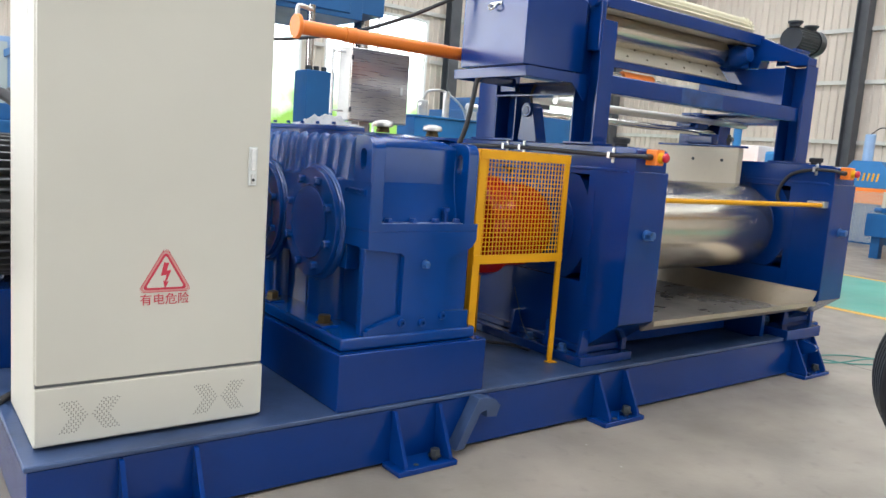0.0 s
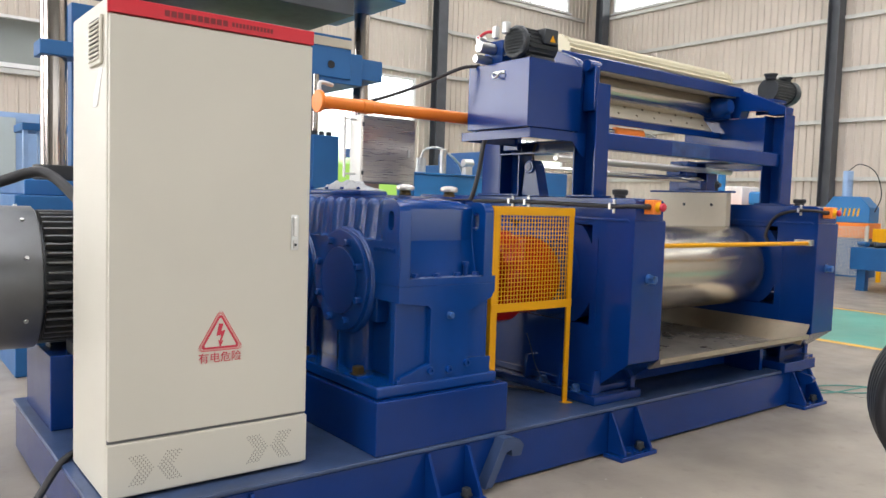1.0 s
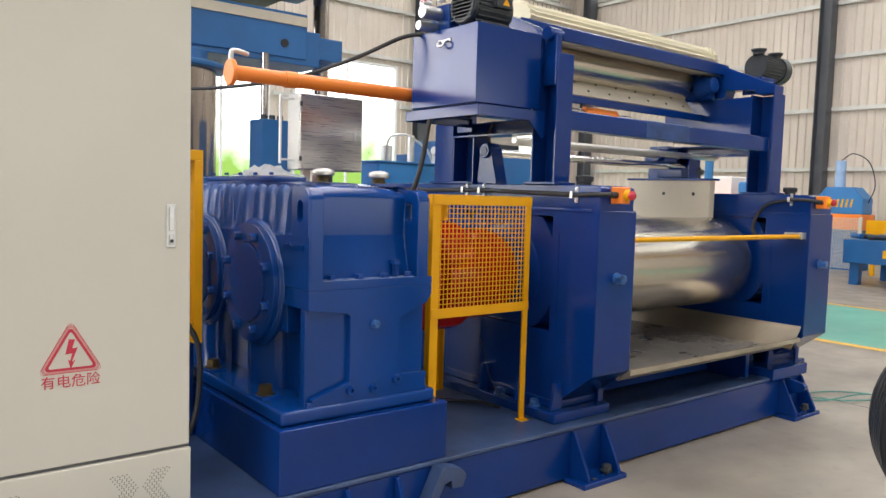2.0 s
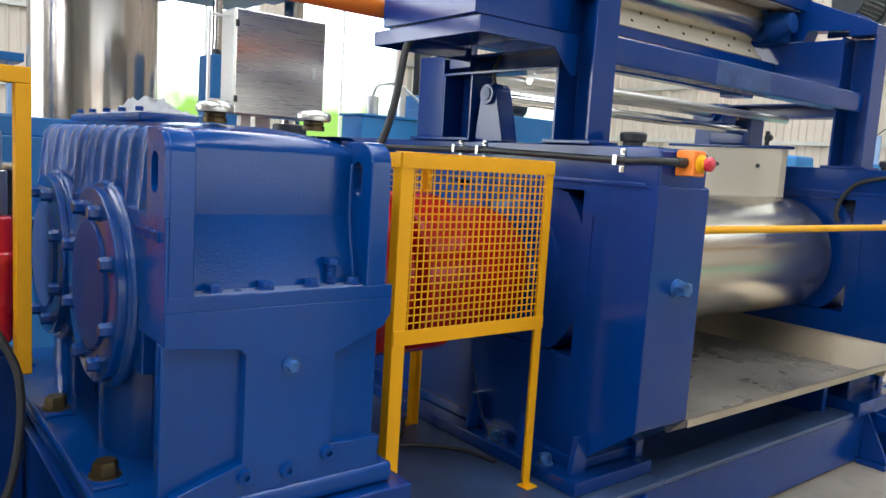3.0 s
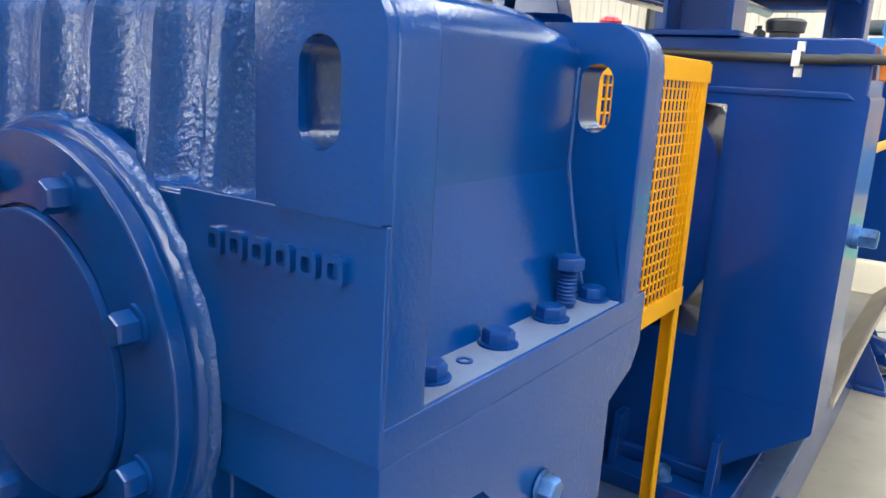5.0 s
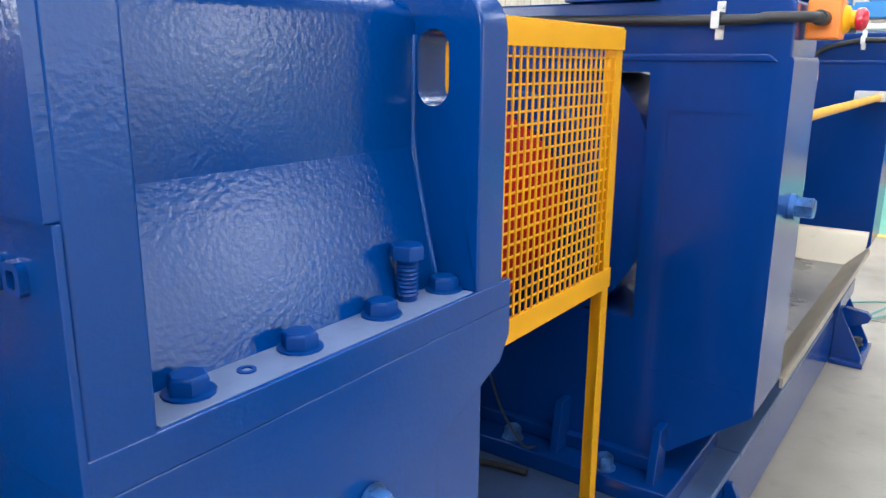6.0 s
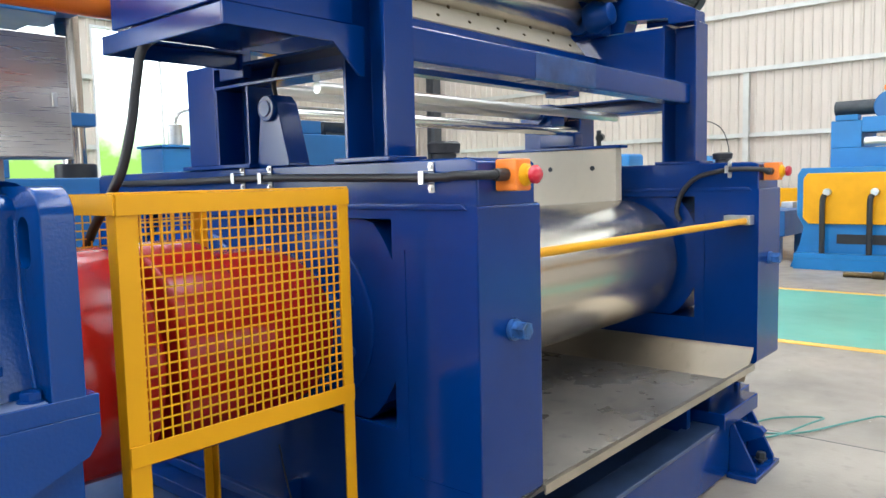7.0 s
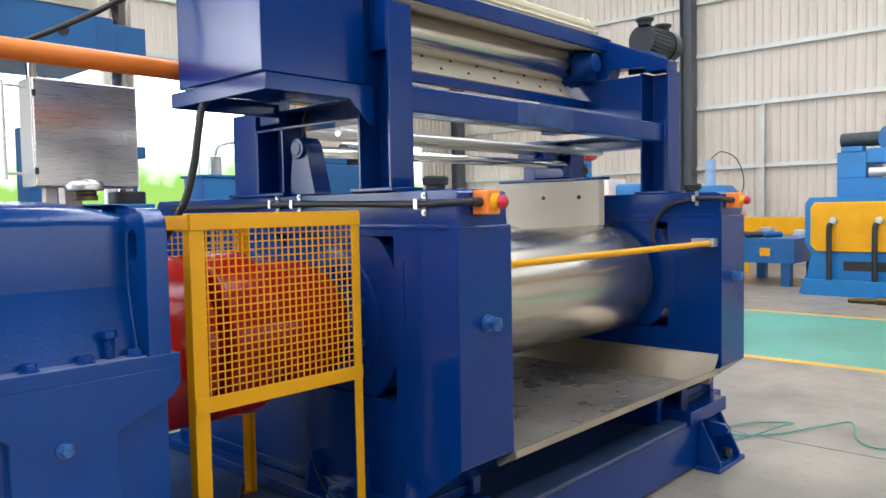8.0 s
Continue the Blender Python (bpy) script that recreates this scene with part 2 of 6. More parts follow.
def lathe(bm, p0, axis, rings, seg=32, caps=True, phase=0.0):
    """Turned body: rings of (distance along the axis, radius)."""
    a, u, v = basis(axis)
    p0 = Vector(p0)
    loops = []
    for d, r in rings:
        loops.append([bm.verts.new(p0 + a * d + (u * math.cos(phase + 2 * math.pi * i / seg) + v * math.sin(phase + 2 * math.pi * i / seg)) * r) for i in range(seg)])
    for l0, l1 in zip(loops, loops[1:]):
        for i in range(seg):
            fc = bm.faces.new((l0[i], l0[(i + 1) % seg], l1[(i + 1) % seg], l1[i]))
            fc.smooth = seg > 8
    if caps:
        bm.faces.new(loops[0][::-1])
        bm.faces.new(loops[-1])
    return bm


def cyl(bm, p0, p1, r, seg=24, chamfer=0.0):
    d = Vector(p1) - Vector(p0)
    n = d.length
    rings = [(0, r - chamfer), (chamfer, r), (n - chamfer, r), (n, r - chamfer)] if chamfer else [(0, r), (n, r)]
    return lathe(bm, p0, d, rings, seg)


def prism(bm, pts, axis, a0, a1, bevel=0.0, seg=2):
    """A closed outline, drawn out along one axis ('x': points are y, z; 'y': x, z; 'z': x, y)."""
    def put(p, a):
        return {"x": (a, p[0], p[1]), "y": (p[0], a, p[1]), "z": (p[0], p[1], a)}[axis]
    l0 = [bm.verts.new(put(p, a0)) for p in pts]
    l1 = [bm.verts.new(put(p, a1)) for p in pts]
    n = len(pts)
    fs = [bm.faces.new(l0[::-1]), bm.faces.new(l1)]
    fs += [bm.faces.new((l0[i], l0[(i + 1) % n], l1[(i + 1) % n], l1[i])) for i in range(n)]
    bmesh.ops.recalc_face_normals(bm, faces=fs)
    if bevel:
        es = list({e for f in fs for e in f.edges})
        bmesh.ops.bevel(bm, geom=es, offset=bevel, segments=seg, affect="EDGES", profile=0.5)
    return bm


def holed(bm, outer, inner, axis, a0, a1):
    """A plate with one hole: outer and inner outlines with the same number of points, in the same sense."""
    def put(p, a):
        return {"x": (a, p[0], p[1]), "y": (p[0], a, p[1]), "z": (p[0], p[1], a)}[axis]
    n = len(outer)
    o0, o1 = [bm.verts.new(put(p, a0)) for p in outer], [bm.verts.new(put(p, a1)) for p in outer]
    i0, i1 = [bm.verts.new(put(p, a0)) for p in inner], [bm.verts.new(put(p, a1)) for p in inner]
    fs = []
    for k in range(n):
        j = (k + 1) % n
        fs += [bm.faces.new((o0[k], o0[j], i0[j], i0[k])), bm.faces.new((o1[k], i1[k], i1[j], o1[j])),
               bm.faces.new((o0[k], o1[k], o1[j], o0[j])), bm.faces.new((i0[k], i0[j], i1[j], i1[k]))]
    bmesh.ops.recalc_face_normals(bm, faces=fs)
    return bm


def tube(bm, pts, r, seg=10):
    """A bent pipe or cable along smooth points."""
    path = []
    P = [Vector(p) for p in pts]
    P = [2 * P[0] - P[1]] + P + [2 * P[-1] - P[-2]]
    for i in range(1, len(P) - 2):
        for k in range(8):
            t = k / 8
            path.append(0.5 * ((2 * P[i]) + (P[i + 1] - P[i - 1]) * t + (2 * P[i - 1] - 5 * P[i] + 4 * P[i + 1] - P[i + 2]) * t * t
                               + (3 * P[i] - P[i - 1] - 3 * P[i + 1] + P[i + 2]) * t ** 3))
    path.append(P[-2])
    side = (path[1] - path[0]).orthogonal().normalized()
    loops = []
    for i, p in enumerate(path):
        d = (path[min(i + 1, len(path) - 1)] - path[max(i - 1, 0)]).normalized()
        side = (side - d * side.dot(d)).normalized()
        w = d.cross(side)
        loops.append([bm.verts.new(p + (side * math.cos(2 * math.pi * k / seg) + w * math.sin(2 * math.pi * k / seg)) * r) for k in range(seg)])
    for l0, l1 in zip(loops, loops[1:]):
        for k in range(seg):
            bm.faces.new((l0[k], l0[(k + 1) % seg], l1[(k + 1) % seg], l1[k])).smooth = True
    bm.faces.new(loops[0][::-1])
    bm.faces.new(loops[-1])
    return bm


def hexbolt(bm, p, axis, r=0.016, h=0.016, washer=True):
    a = Vector(axis).normalized()
    p = Vector(p)
    if washer:
        lathe(bm, p, a, [(0, r * 1.25), (0.004, r * 1.25)], 14)
    lathe(bm, p + a * 0.004, a, [(0, r), (h * 0.8, r), (h, r * 0.85)], 6, phase=0.3)
    return bm


def mesh_of(bm, name, material):
    me = bpy.data.meshes.new(name)
    bmesh.ops.recalc_face_normals(bm, faces=bm.faces[:])
    bm.to_mesh(me)
    bm.free()
    me.materials.append(material)
    return shade(me)


def shade(me, limit=0.64):
    """Area-weighted normals: broad faces stay flat, bevels and turned faces run round."""
    me.set_sharp_from_angle(angle=radians(48))
    nl = len(me.loops)
    if nl == 0:
        return me
    fn = [p.normal.copy() for p in me.polygons]
    fa = [max(p.area, 1e-9) for p in me.polygons]
    at = [[] for _ in me.vertices]
    for p in me.polygons:
        for v in p.vertices:
            at[v].append(p.index)
    out = [None] * nl
    for p in me.polygons:
        n0 = fn[p.index]
        for li, v in zip(p.loop_indices, p.vertices):
            acc = Vector((0, 0, 0))
            for q in at[v]:
                if fn[q].dot(n0) > limit:
                    acc += fn[q] * fa[q]
            out[li] = acc.normalized() if acc.length > 1e-12 else n0
    me.normals_split_custom_set(out)
    return me


def thing(name, at, label, category, group="", kind=""):
    """An Empty at the thing's base; its parts are drawn in world places."""
    ob = new(name)
    ob.location = at
    ob.empty_display_size = 0.1
    return tagged(ob, label, category, group, kind)


def part(name, bm, material, parent, label=""):
    ob = new(name, mesh_of(bm, name, material))
    ob.parent = parent
    if parent.type == "EMPTY":
        ob.matrix_parent_inverse = Matrix.Translation(-parent.location)
    return tagged(ob, label)


def solo(name, bm, material, label, category="", group="", kind=""):
    return tagged(new(name, mesh_of(bm, name, material)), label, category, group, kind)


def B():
    return bmesh.new()


def quad_round(cy, cz, hy, hz, r, n=4):
    """A rounded rectangle's outline."""
    pts = []
    for k, (sy, sz) in enumerate(((1, 1), (-1, 1), (-1, -1), (1, -1))):
        for i in range(n + 1):
            a = math.pi / 2 * (k + i / n)
            pts.append((cy + sy * (hy - r) + r * math.cos(a), cz + sz * (hz - r) + r * math.sin(a)))
    return pts


def write(name, text, at, size, rot, material, parent, depth=0.0006, label=""):
    """Lettering with the built-in font, as a mesh."""
    cu = bpy.data.curves.new(name, "FONT")
    cu.body, cu.size, cu.extrude, cu.align_x, cu.align_y = text, size, depth, "CENTER", "CENTER"
    tmp = bpy.data.objects.new(name, cu)
    scene.collection.objects.link(tmp)
    me = bpy.data.meshes.new_from_object(tmp.evaluated_get(bpy.context.evaluated_depsgraph_get()))
    bpy.data.objects.remove(tmp)
    me.transform(pose(*at, *rot))
    me.materials.clear()
    me.materials.append(material)
    ob = new(name, me)
    ob.parent = parent
    if parent.type == "EMPTY":
        ob.matrix_parent_inverse = Matrix.Translation(-parent.location)
    return tagged(ob, label)


# ---- the hall ----
X0, X1, Y0, Y1, ZR = -26.0, 20.0, -16.0, 18.0, 10.5
bm = B()
box(bm, X0 - 20, X1 + 20, Y0 - 20, Y1 + 20, -0.3, 0.0)
floor = solo("floor", bm, CONCRETE, "smooth grey concrete workshop floor with stains and joints", "floor", kind="structure")
for i, (jx0, jx1, jy0, jy1) in enumerate(((5.9, 5.908, Y0, 18), (-1.0, -0.992, -10, 18), (-12, 8.2, 1.2, 1.208), (-12, 8.2, -4.8, -4.792), (11.6, 11.606, -10, 18))):
    bm = B()
    box(bm, jx0, jx1, jy0, jy1, 0.0005, 0.0015)
    part("floor_joint", bm, COLUMN, floor)
bm = B()
box(bm, 8.38, 11.35, Y0, Y1, 0.0, 0.004)
solo("floor_lane", bm, GREEN, "glossy green painted walkway on the concrete floor", "floor marking", kind="structure")
for lx in (8.25, 11.37):
    bm = B()
    box(bm, lx, lx + 0.12, Y0, Y1, 0.0, 0.0045)
    solo("lane_line", bm, LINE, "worn yellow painted line along the green walkway", "floor marking", kind="structure")


def ribbed(bm, along, a0, a1, at, z0, z1, inward, pitch=0.2):
    """Trapezoid sheet standing on a line, ribs upright, 0.03 deep and backed by 0.1 of wall."""
    prof = []
    n = max(1, int(round((a1 - a0) / pitch)))
    p = (a1 - a0) / n
    for i in range(n):
        s = a0 + i * p
        prof += [(s, 0.0), (s + p * 0.62, 0.0), (s + p * 0.72, 0.028), (s + p * 0.9, 0.028)]
    prof.append((a1, 0.0))
    loops = []
    for z in (z0, z1):
        loops.append([bm.verts.new((s, at + inward * d, z) if along == "x" else (at + inward * d, s, z)) for s, d in prof])
    for i in range(len(prof) - 1):
        bm.faces.new((loops[0][i], loops[0][i + 1], loops[1][i + 1], loops[1][i]))
    if along == "x":
        box(bm, a0, a1, min(at - inward * 0.1, at - inward * 0.004), max(at - inward * 0.1, at - inward * 0.004), z0, z1)
    else:
        box(bm, min(at - inward * 0.1, at - inward * 0.004), max(at - inward * 0.1, at - inward * 0.004), a0, a1, z0, z1)


def wall(name, along, a0, a1, at, inward, openings, label, sheet=None):
    """A sheet wall in strips round its openings (a0, a1, z0, z1)."""
    bm = B()
    cuts = sorted({a0, a1, *[o[0] for o in openings], *[o[1] for o in openings]})
    for c0, c1 in zip(cuts, cuts[1:]):
        zs = [0.0]
        for o in sorted(openings, key=lambda q: q[2]):
            if o[0] <= c0 and o[1] >= c1:
                zs += [o[2], o[3]]
        zs.append(ZR)
        for k in range(0, len(zs), 2):
            if zs[k + 1] - zs[k] > 0.01:
                ribbed(bm, along, c0, c1, at, zs[k], zs[k + 1], inward)
    return solo(name, bm, sheet or SHEET, label, "wall", kind="structure")


NORTH = [(-22.1, -6.2, 0.9, 7.5), (6.2, 8.7, 0.9, 5.0), (9.35, 12.6, 0.9, 5.0), (-6.0, 4.6, 3.98, 5.02), (-6.0, 18.9, 7.95, 9.2), (15.5, 18.9, 0.9, 3.6)]
EAST = [(-8.0, 8.9, 7.95, 9.2), (10.2, 17.0, 7.95, 9.2)]
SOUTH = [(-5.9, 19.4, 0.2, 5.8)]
WEST = [(-5.1, 9.1, 4.9, 8.1)]
wall("wall_north", "x", X0, X1, Y1, -1, NORTH, "cream profiled steel sheet wall with tall windows")
wall("wall_east", "y", Y0, Y1, X1, -1, EAST, "cream profiled steel sheet wall with high windows")
# South and west walls are added out of view, grey to dim reflections.
wall("wall_south", "x", X0, X1, Y0, 1, SOUTH, "unseen grey profiled steel sheet wall with an assumed wide opening", GREYSHEET)
wall("wall_west", "y", Y0, Y1, X0, 1, WEST, "unseen grey profiled steel sheet wall with an assumed window band", GREYSHEET)


def window(name, along, o, at, out, bars):
    a0, a1, z0, z1 = o
    w = thing(name, ((a0 + a1) / 2, at, z0) if along == "x" else (at, (a0 + a1) / 2, z0), "white-framed workshop window with daylight behind", "window", kind="structure")

    def bx(bm, s0, s1, d0, d1, q0, q1):
        lo, hi = sorted((at + out * d0, at + out * d1))
        if along == "x":
            box(bm, s0, s1, lo, hi, q0, q1)
        else:
            box(bm, lo, hi, s0, s1, q0, q1)
    bm = B()
    bx(bm, a0, a1, -0.01, 0.11, z0, z0 + 0.06)
    bx(bm, a0, a1, -0.01, 0.11, z1 - 0.06, z1)
    bx(bm, a0, a0 + 0.06, -0.01, 0.11, z0 + 0.06, z1 - 0.06)
    bx(bm, a1 - 0.06, a1, -0.01, 0.11, z0 + 0.06, z1 - 0.06)
    part("window_frame", bm, WHITE, w)
    step = (a1 - a0) / bars
    for i in range(bars):
        if i:
            bm = B()
            bx(bm, a0 + i * step - 0.025, a0 + i * step + 0.025, 0.02, 0.09, z0 + 0.06, z1 - 0.06)
            part("mullion", bm, WHITE, w)
        bm = B()
        bx(bm, a0 + i * step + 0.03, a0 + (i + 1) * step - 0.03, 0.05, 0.056, z0 + 0.06, z1 - 0.06)
        part("pane", bm, GLASS, w).visible_shadow = False
    bm = B()
    bx(bm, a0 - 0.05, a1 + 0.05, -0.1, -0.03, z0 - 0.05, z0)
    part("window_sill", bm, WHITE, w)


window("window_1", "x", NORTH[1], Y1, 1, 2)
window("window_2", "x", NORTH[2], Y1, 1, 2)
window("window_3", "x", NORTH[3], Y1, 1, 7)
window("window_4", "x", NORTH[4], Y1, 1, 14)
window("window_7", "x", NORTH[5], Y1, 1, 2)
window("window_5", "y", EAST[0], X1, 1, 8)
window("window_6", "y", EAST[1], X1, 1, 4)
bm = B()
box(bm, X0 - 15, X1 + 15, 26.0, 26.1, -2, 16)
solo("backdrop", bm, OUTSIDE, "white overcast sky above green trees outside", "backdrop", kind="structure")
bm = B()
box(bm, 28.0, 28.1, Y0 - 15, 26.0, -2, 16)
solo("backdrop", bm, OUTSIDE, "white overcast sky outside", "backdrop", kind="structure")

# Panel added behind window_3 to block the bright backdrop and grey its glass.
bm = B()
box(bm, -6.3, 4.9, 18.45, 18.5, 3.7, 5.3)
solo("backing_panel", bm, GREYSHEET, "grey panel added behind the internal window band", "wall", kind="structure")

# roof with skylight strips
bm = B()
edges = [X0 - 0.2] + [v for sx in SKYLIGHTS for v in (sx - 0.8, sx + 0.8)] + [X1 + 0.2]
for k in range(0, len(edges), 2):
    box(bm, edges[k], edges[k + 1], Y0 - 0.2, Y1 + 0.2, ZR, ZR + 0.12)
for sx in SKYLIGHTS:
    box(bm, sx - 0.8, sx + 0.8, Y0 - 0.2, -8.0, ZR, ZR + 0.12)
    box(bm, sx - 0.8, sx + 0.8, 16.0, Y1 + 0.2, ZR, ZR + 0.12)
solo("ceiling", bm, ROOF, "pale steel sheet roof with long skylight strips", "ceiling", kind="structure")


def column(x, y, w=0.34, d=0.3):
    c = thing("steel_column", (x, y, 0), "dark grey steel I-section column of the hall", "column", group="hall columns", kind="structure")
    bm = B()
    box(bm, x - w / 2, x + w / 2, y - d / 2, y - d / 2 + 0.02, 0, ZR)
    box(bm, x - w / 2, x + w / 2, y + d / 2 - 0.02, y + d / 2, 0, ZR)
    box(bm, x - 0.01, x + 0.01, y - d / 2 + 0.02, y + d / 2 - 0.02, 0, ZR)
    part("shaft", bm, COLUMN, c)
    bm = B()
    box(bm, x - w / 2 - 0.1, x + w / 2 + 0.1, y - d / 2 - 0.1, y + d / 2 + 0.1, 0, 0.03)
    part("base_plate", bm, COLUMN, c)
    return c


for cx, cy in ((19.75, 9.4), (19.7, 17.2), (13.25, 17.75), (5.4, 17.7), (-2.5, 17.7), (19.72, 1.6), (19.72, -6.4)):
    column(cx, cy)
for z in (2.35, 3.86, 5.17, 6.5, 7.8):
    bm = B()
    box(bm, X1 - 0.11, X1 - 0.03, Y0, Y1 - 0.3, z - 0.05, z + 0.05)
    solo("wall_rail", bm, PURLIN, "pale galvanised rail along the sheet wall", "wall rail", kind="structure")
    for nx0, nx1 in ((-26, 6.15), (8.75, 9.3)) + (((12.65, 15.45), (18.95, 19.6)) if z < 3.7 else ((12.65, 19.6),)):
        if z < 5.1 or nx0 == -26:
            if nx0 == -26 and 4.6 < z < 6.2:
                continue
            bm = B()
            box(bm, nx0, nx1, Y1 - 0.11, Y1 - 0.03, z - 0.05, z + 0.05)
            solo("wall_rail", bm, PURLIN, "pale galvanised rail along the sheet wall", "wall rail", kind="structure")
    if z > 5.1:
        bm = B()
        box(bm, 4.8 if z < 6.3 else 6.2, 19.6, Y1 - 0.11, Y1 - 0.03, z - 0.05, z + 0.05)
        solo("wall_rail", bm, PURLIN, "pale galvanised rail along the sheet wall", "wall rail", kind="structure")
bm = B()
box(bm, X1 - 0.15, X1 - 0.03, 7.55, 7.68, 0, 3.8)
solo("wall_post", bm, PURLIN, "pale galvanised post against the sheet wall", "wall post", kind="structure")

# ---- the mill's base ----
BT = 0.278
bf = thing("welded_skid", (2.9, 3.5, 0), "long dark blue welded steel skid bolted to the floor", "skid")
bm = B()
box(bm, 0.37, 5.44, 2.63, 4.5, 0.012, BT - 0.022, 0.006)
part("side_plate", bm, NAVY, bf)
bm = B()
box(bm, 0.36, 3.45, 2.622, 4.51, BT - 0.02, BT, 0.005)
box(bm, 3.452, 5.0, 2.622, 2.75, BT - 0.02, BT, 0.005)
part("deck_plate", bm, DECK, bf, "scuffed dark blue deck plate")
bm = B()
box(bm, 3.46, 5.05, 2.76, 4.4, 0.2, 0.262)
part("sump_plate", bm, DECK, bf)
bm = B()
box(bm, 5.0, 5.45, 2.60, 4.5, BT - 0.02, BT + 0.055, 0.006)
part("end_pad", bm, NAVY, bf)


def foot(x0, x1, r0, r1):
    bm = B()
    box(bm, x0, x1, 2.49, 2.628, 0.0, 0.025, 0.004)
    ft = part("foot_plate", bm, NAVY, bf)
    for rx in (r0, r1):
        bm = B()
        prism(bm, [(2.629, 0.025), (2.505, 0.025), (2.505, 0.045), (2.61, 0.25), (2.629, 0.25)], "x", rx - 0.009, rx + 0.009, 0.002)
        part("gusset", bm, NAVY, ft)
    bm = B()
    cyl(bm, ((r0 + r1) / 2 + 0.06, 2.545, 0.025), ((r0 + r1) / 2 + 0.06, 2.545, 0.065), 0.013, 12)
    hexbolt(bm, ((r0 + r1) / 2 + 0.06, 2.545, 0.04), (0, 0, 1), 0.024, 0.03)
    part("anchor_bolt", bm, GUNMETAL, ft)
    bm = B()
    cyl(bm, ((r0 + r1) / 2 - 0.05, 2.53, 0.0251), ((r0 + r1) / 2 - 0.05, 2.53, 0.027), 0.012, 12)
    part("bolt_hole", bm, HOLESHADE, ft)


foot(1.745, 2.06, 1.79, 2.03)
foot(3.05, 3.37, 3.10, 3.33)
foot(5.10, 5.44, 5.15, 5.40)
foot(0.63, 0.95, 0.66, 0.92)


def lifting_hook(x):
    bm = B()
    pts = [(x - 0.14, 0.03), (x - 0.09, 0.03), (x - 0.005, 0.19), (x + 0.03, 0.2), (x + 0.035, 0.165), (x + 0.095, 0.16),
           (x + 0.115, 0.21), (x + 0.085, 0.245), (x + 0.02, 0.262), (x - 0.02, 0.262)]
    prism(bm, pts, "y", 2.56, 2.629, 0.003)
    # The paler deck colour stands in for light on this hook's face.
    part("lifting_hook", bm, DECK, bf, "torch-cut blue steel lifting hook")


lifting_hook(2.24)
bm = B()
prism(bm, [(2.629, 0.13), (2.56, 0.16), (2.50, 0.19), (2.49, 0.215), (2.51, 0.235), (2.629, 0.25)], "x", 5.21, 5.25, 0.003)
part("lifting_hook", bm, NAVY, bf, "torch-cut blue steel lifting hook")

# ---- electrical cabinet ----
CX0, CX1, CY0, CY1, CZ0, CZ1 = 0.407, 1.212, 2.73, 3.28, BT, 2.112
ec = thing("electrical_cabinet", (0.8, 3.0, BT), "tall cream electrical cabinet with red top strip on the blue base", "cabinet")
bm = B()
box(bm, CX0, CX1, CY0 + 0.024, CY1, CZ0 + 0.005, CZ1, 0.006)
part("body", bm, CREAM, ec)
bm = B()
box(bm, CX0 + 0.004, CX1 - 0.004, CY0, CY0 + 0.02, 0.511, 2.052, 0.005)
dr = part("door", bm, CREAM, ec)
bm = B()
box(bm, CX0, CX1, CY0 - 0.004, CY0 + 0.0235, CZ0 + 0.02, 0.499, 0.004)
kp = part("kick_panel", bm, CREAM, ec)
bm = B()
box(bm, CX0, CX1, CY0 - 0.003, CY0 + 0.0235, 2.058, CZ1 + 0.002, 0.003)
box(bm, CX0 - 0.002, CX0 + 0.001, CY0, CY0 + 0.002, 2.058, CZ1)
rs = part("top_strip", bm, REDSTRIP, ec, "glossy red name strip")
bm = B()
xx = 0.60
for k in range(10):
    box(bm, xx, xx + 0.019, CY0 - 0.0045, CY0 - 0.0032, 2.073, 2.095)
    xx += 0.0245
for k in range(12):
    box(bm, xx + 0.012, xx + 0.022, CY0 - 0.0045, CY0 - 0.0032, 2.076, 2.093)
    xx += 0.0145
part("lettering_bars", bm, BARDARK, rs)
# handle
bm = B()
box(bm, 1.123, 1.157, CY0 - 0.006, CY0 - 0.0005, 1.205, 1.352, 0.003)
hd = part("handle", bm, ZINC, dr, "chrome swing handle")
bm = B()
box(bm, 1.131, 1.150, CY0 - 0.013, CY0 - 0.0065, 1.262, 1.344, 0.003)
box(bm, 1.133, 1.148, CY0 - 0.010, CY0 - 0.0065, 1.213, 1.25, 0.003)
lev = part("lever", bm, STEEL, ec)
bm = B()
cyl(bm, (1.1405, CY0 - 0.0105, 1.228), (1.1405, CY0 - 0.0125, 1.228), 0.006, 12)
part("lock", bm, GUNMETAL, ec)


def tri_ring(bm, cx, cz, r_out, r_in, y0, y1, rnd):
    def outline(r, rd):
        pts = []
        for k in range(3):
            a = math.pi / 2 + k * 2 * math.pi / 3
            c = Vector((cx + (r - 2 * rd) * math.cos(a), cz + (r - 2 * rd) * math.sin(a)))
            for i in range(5):
                b = a - math.pi / 3 + i * math.pi / 6
                pts.append((c.x + rd * math.cos(b), c.y + rd * math.sin(b)))
        return pts
    holed(bm, outline(r_out, rnd), outline(r_in, max(0.002, rnd * 0.6)), "y", y0, y1)


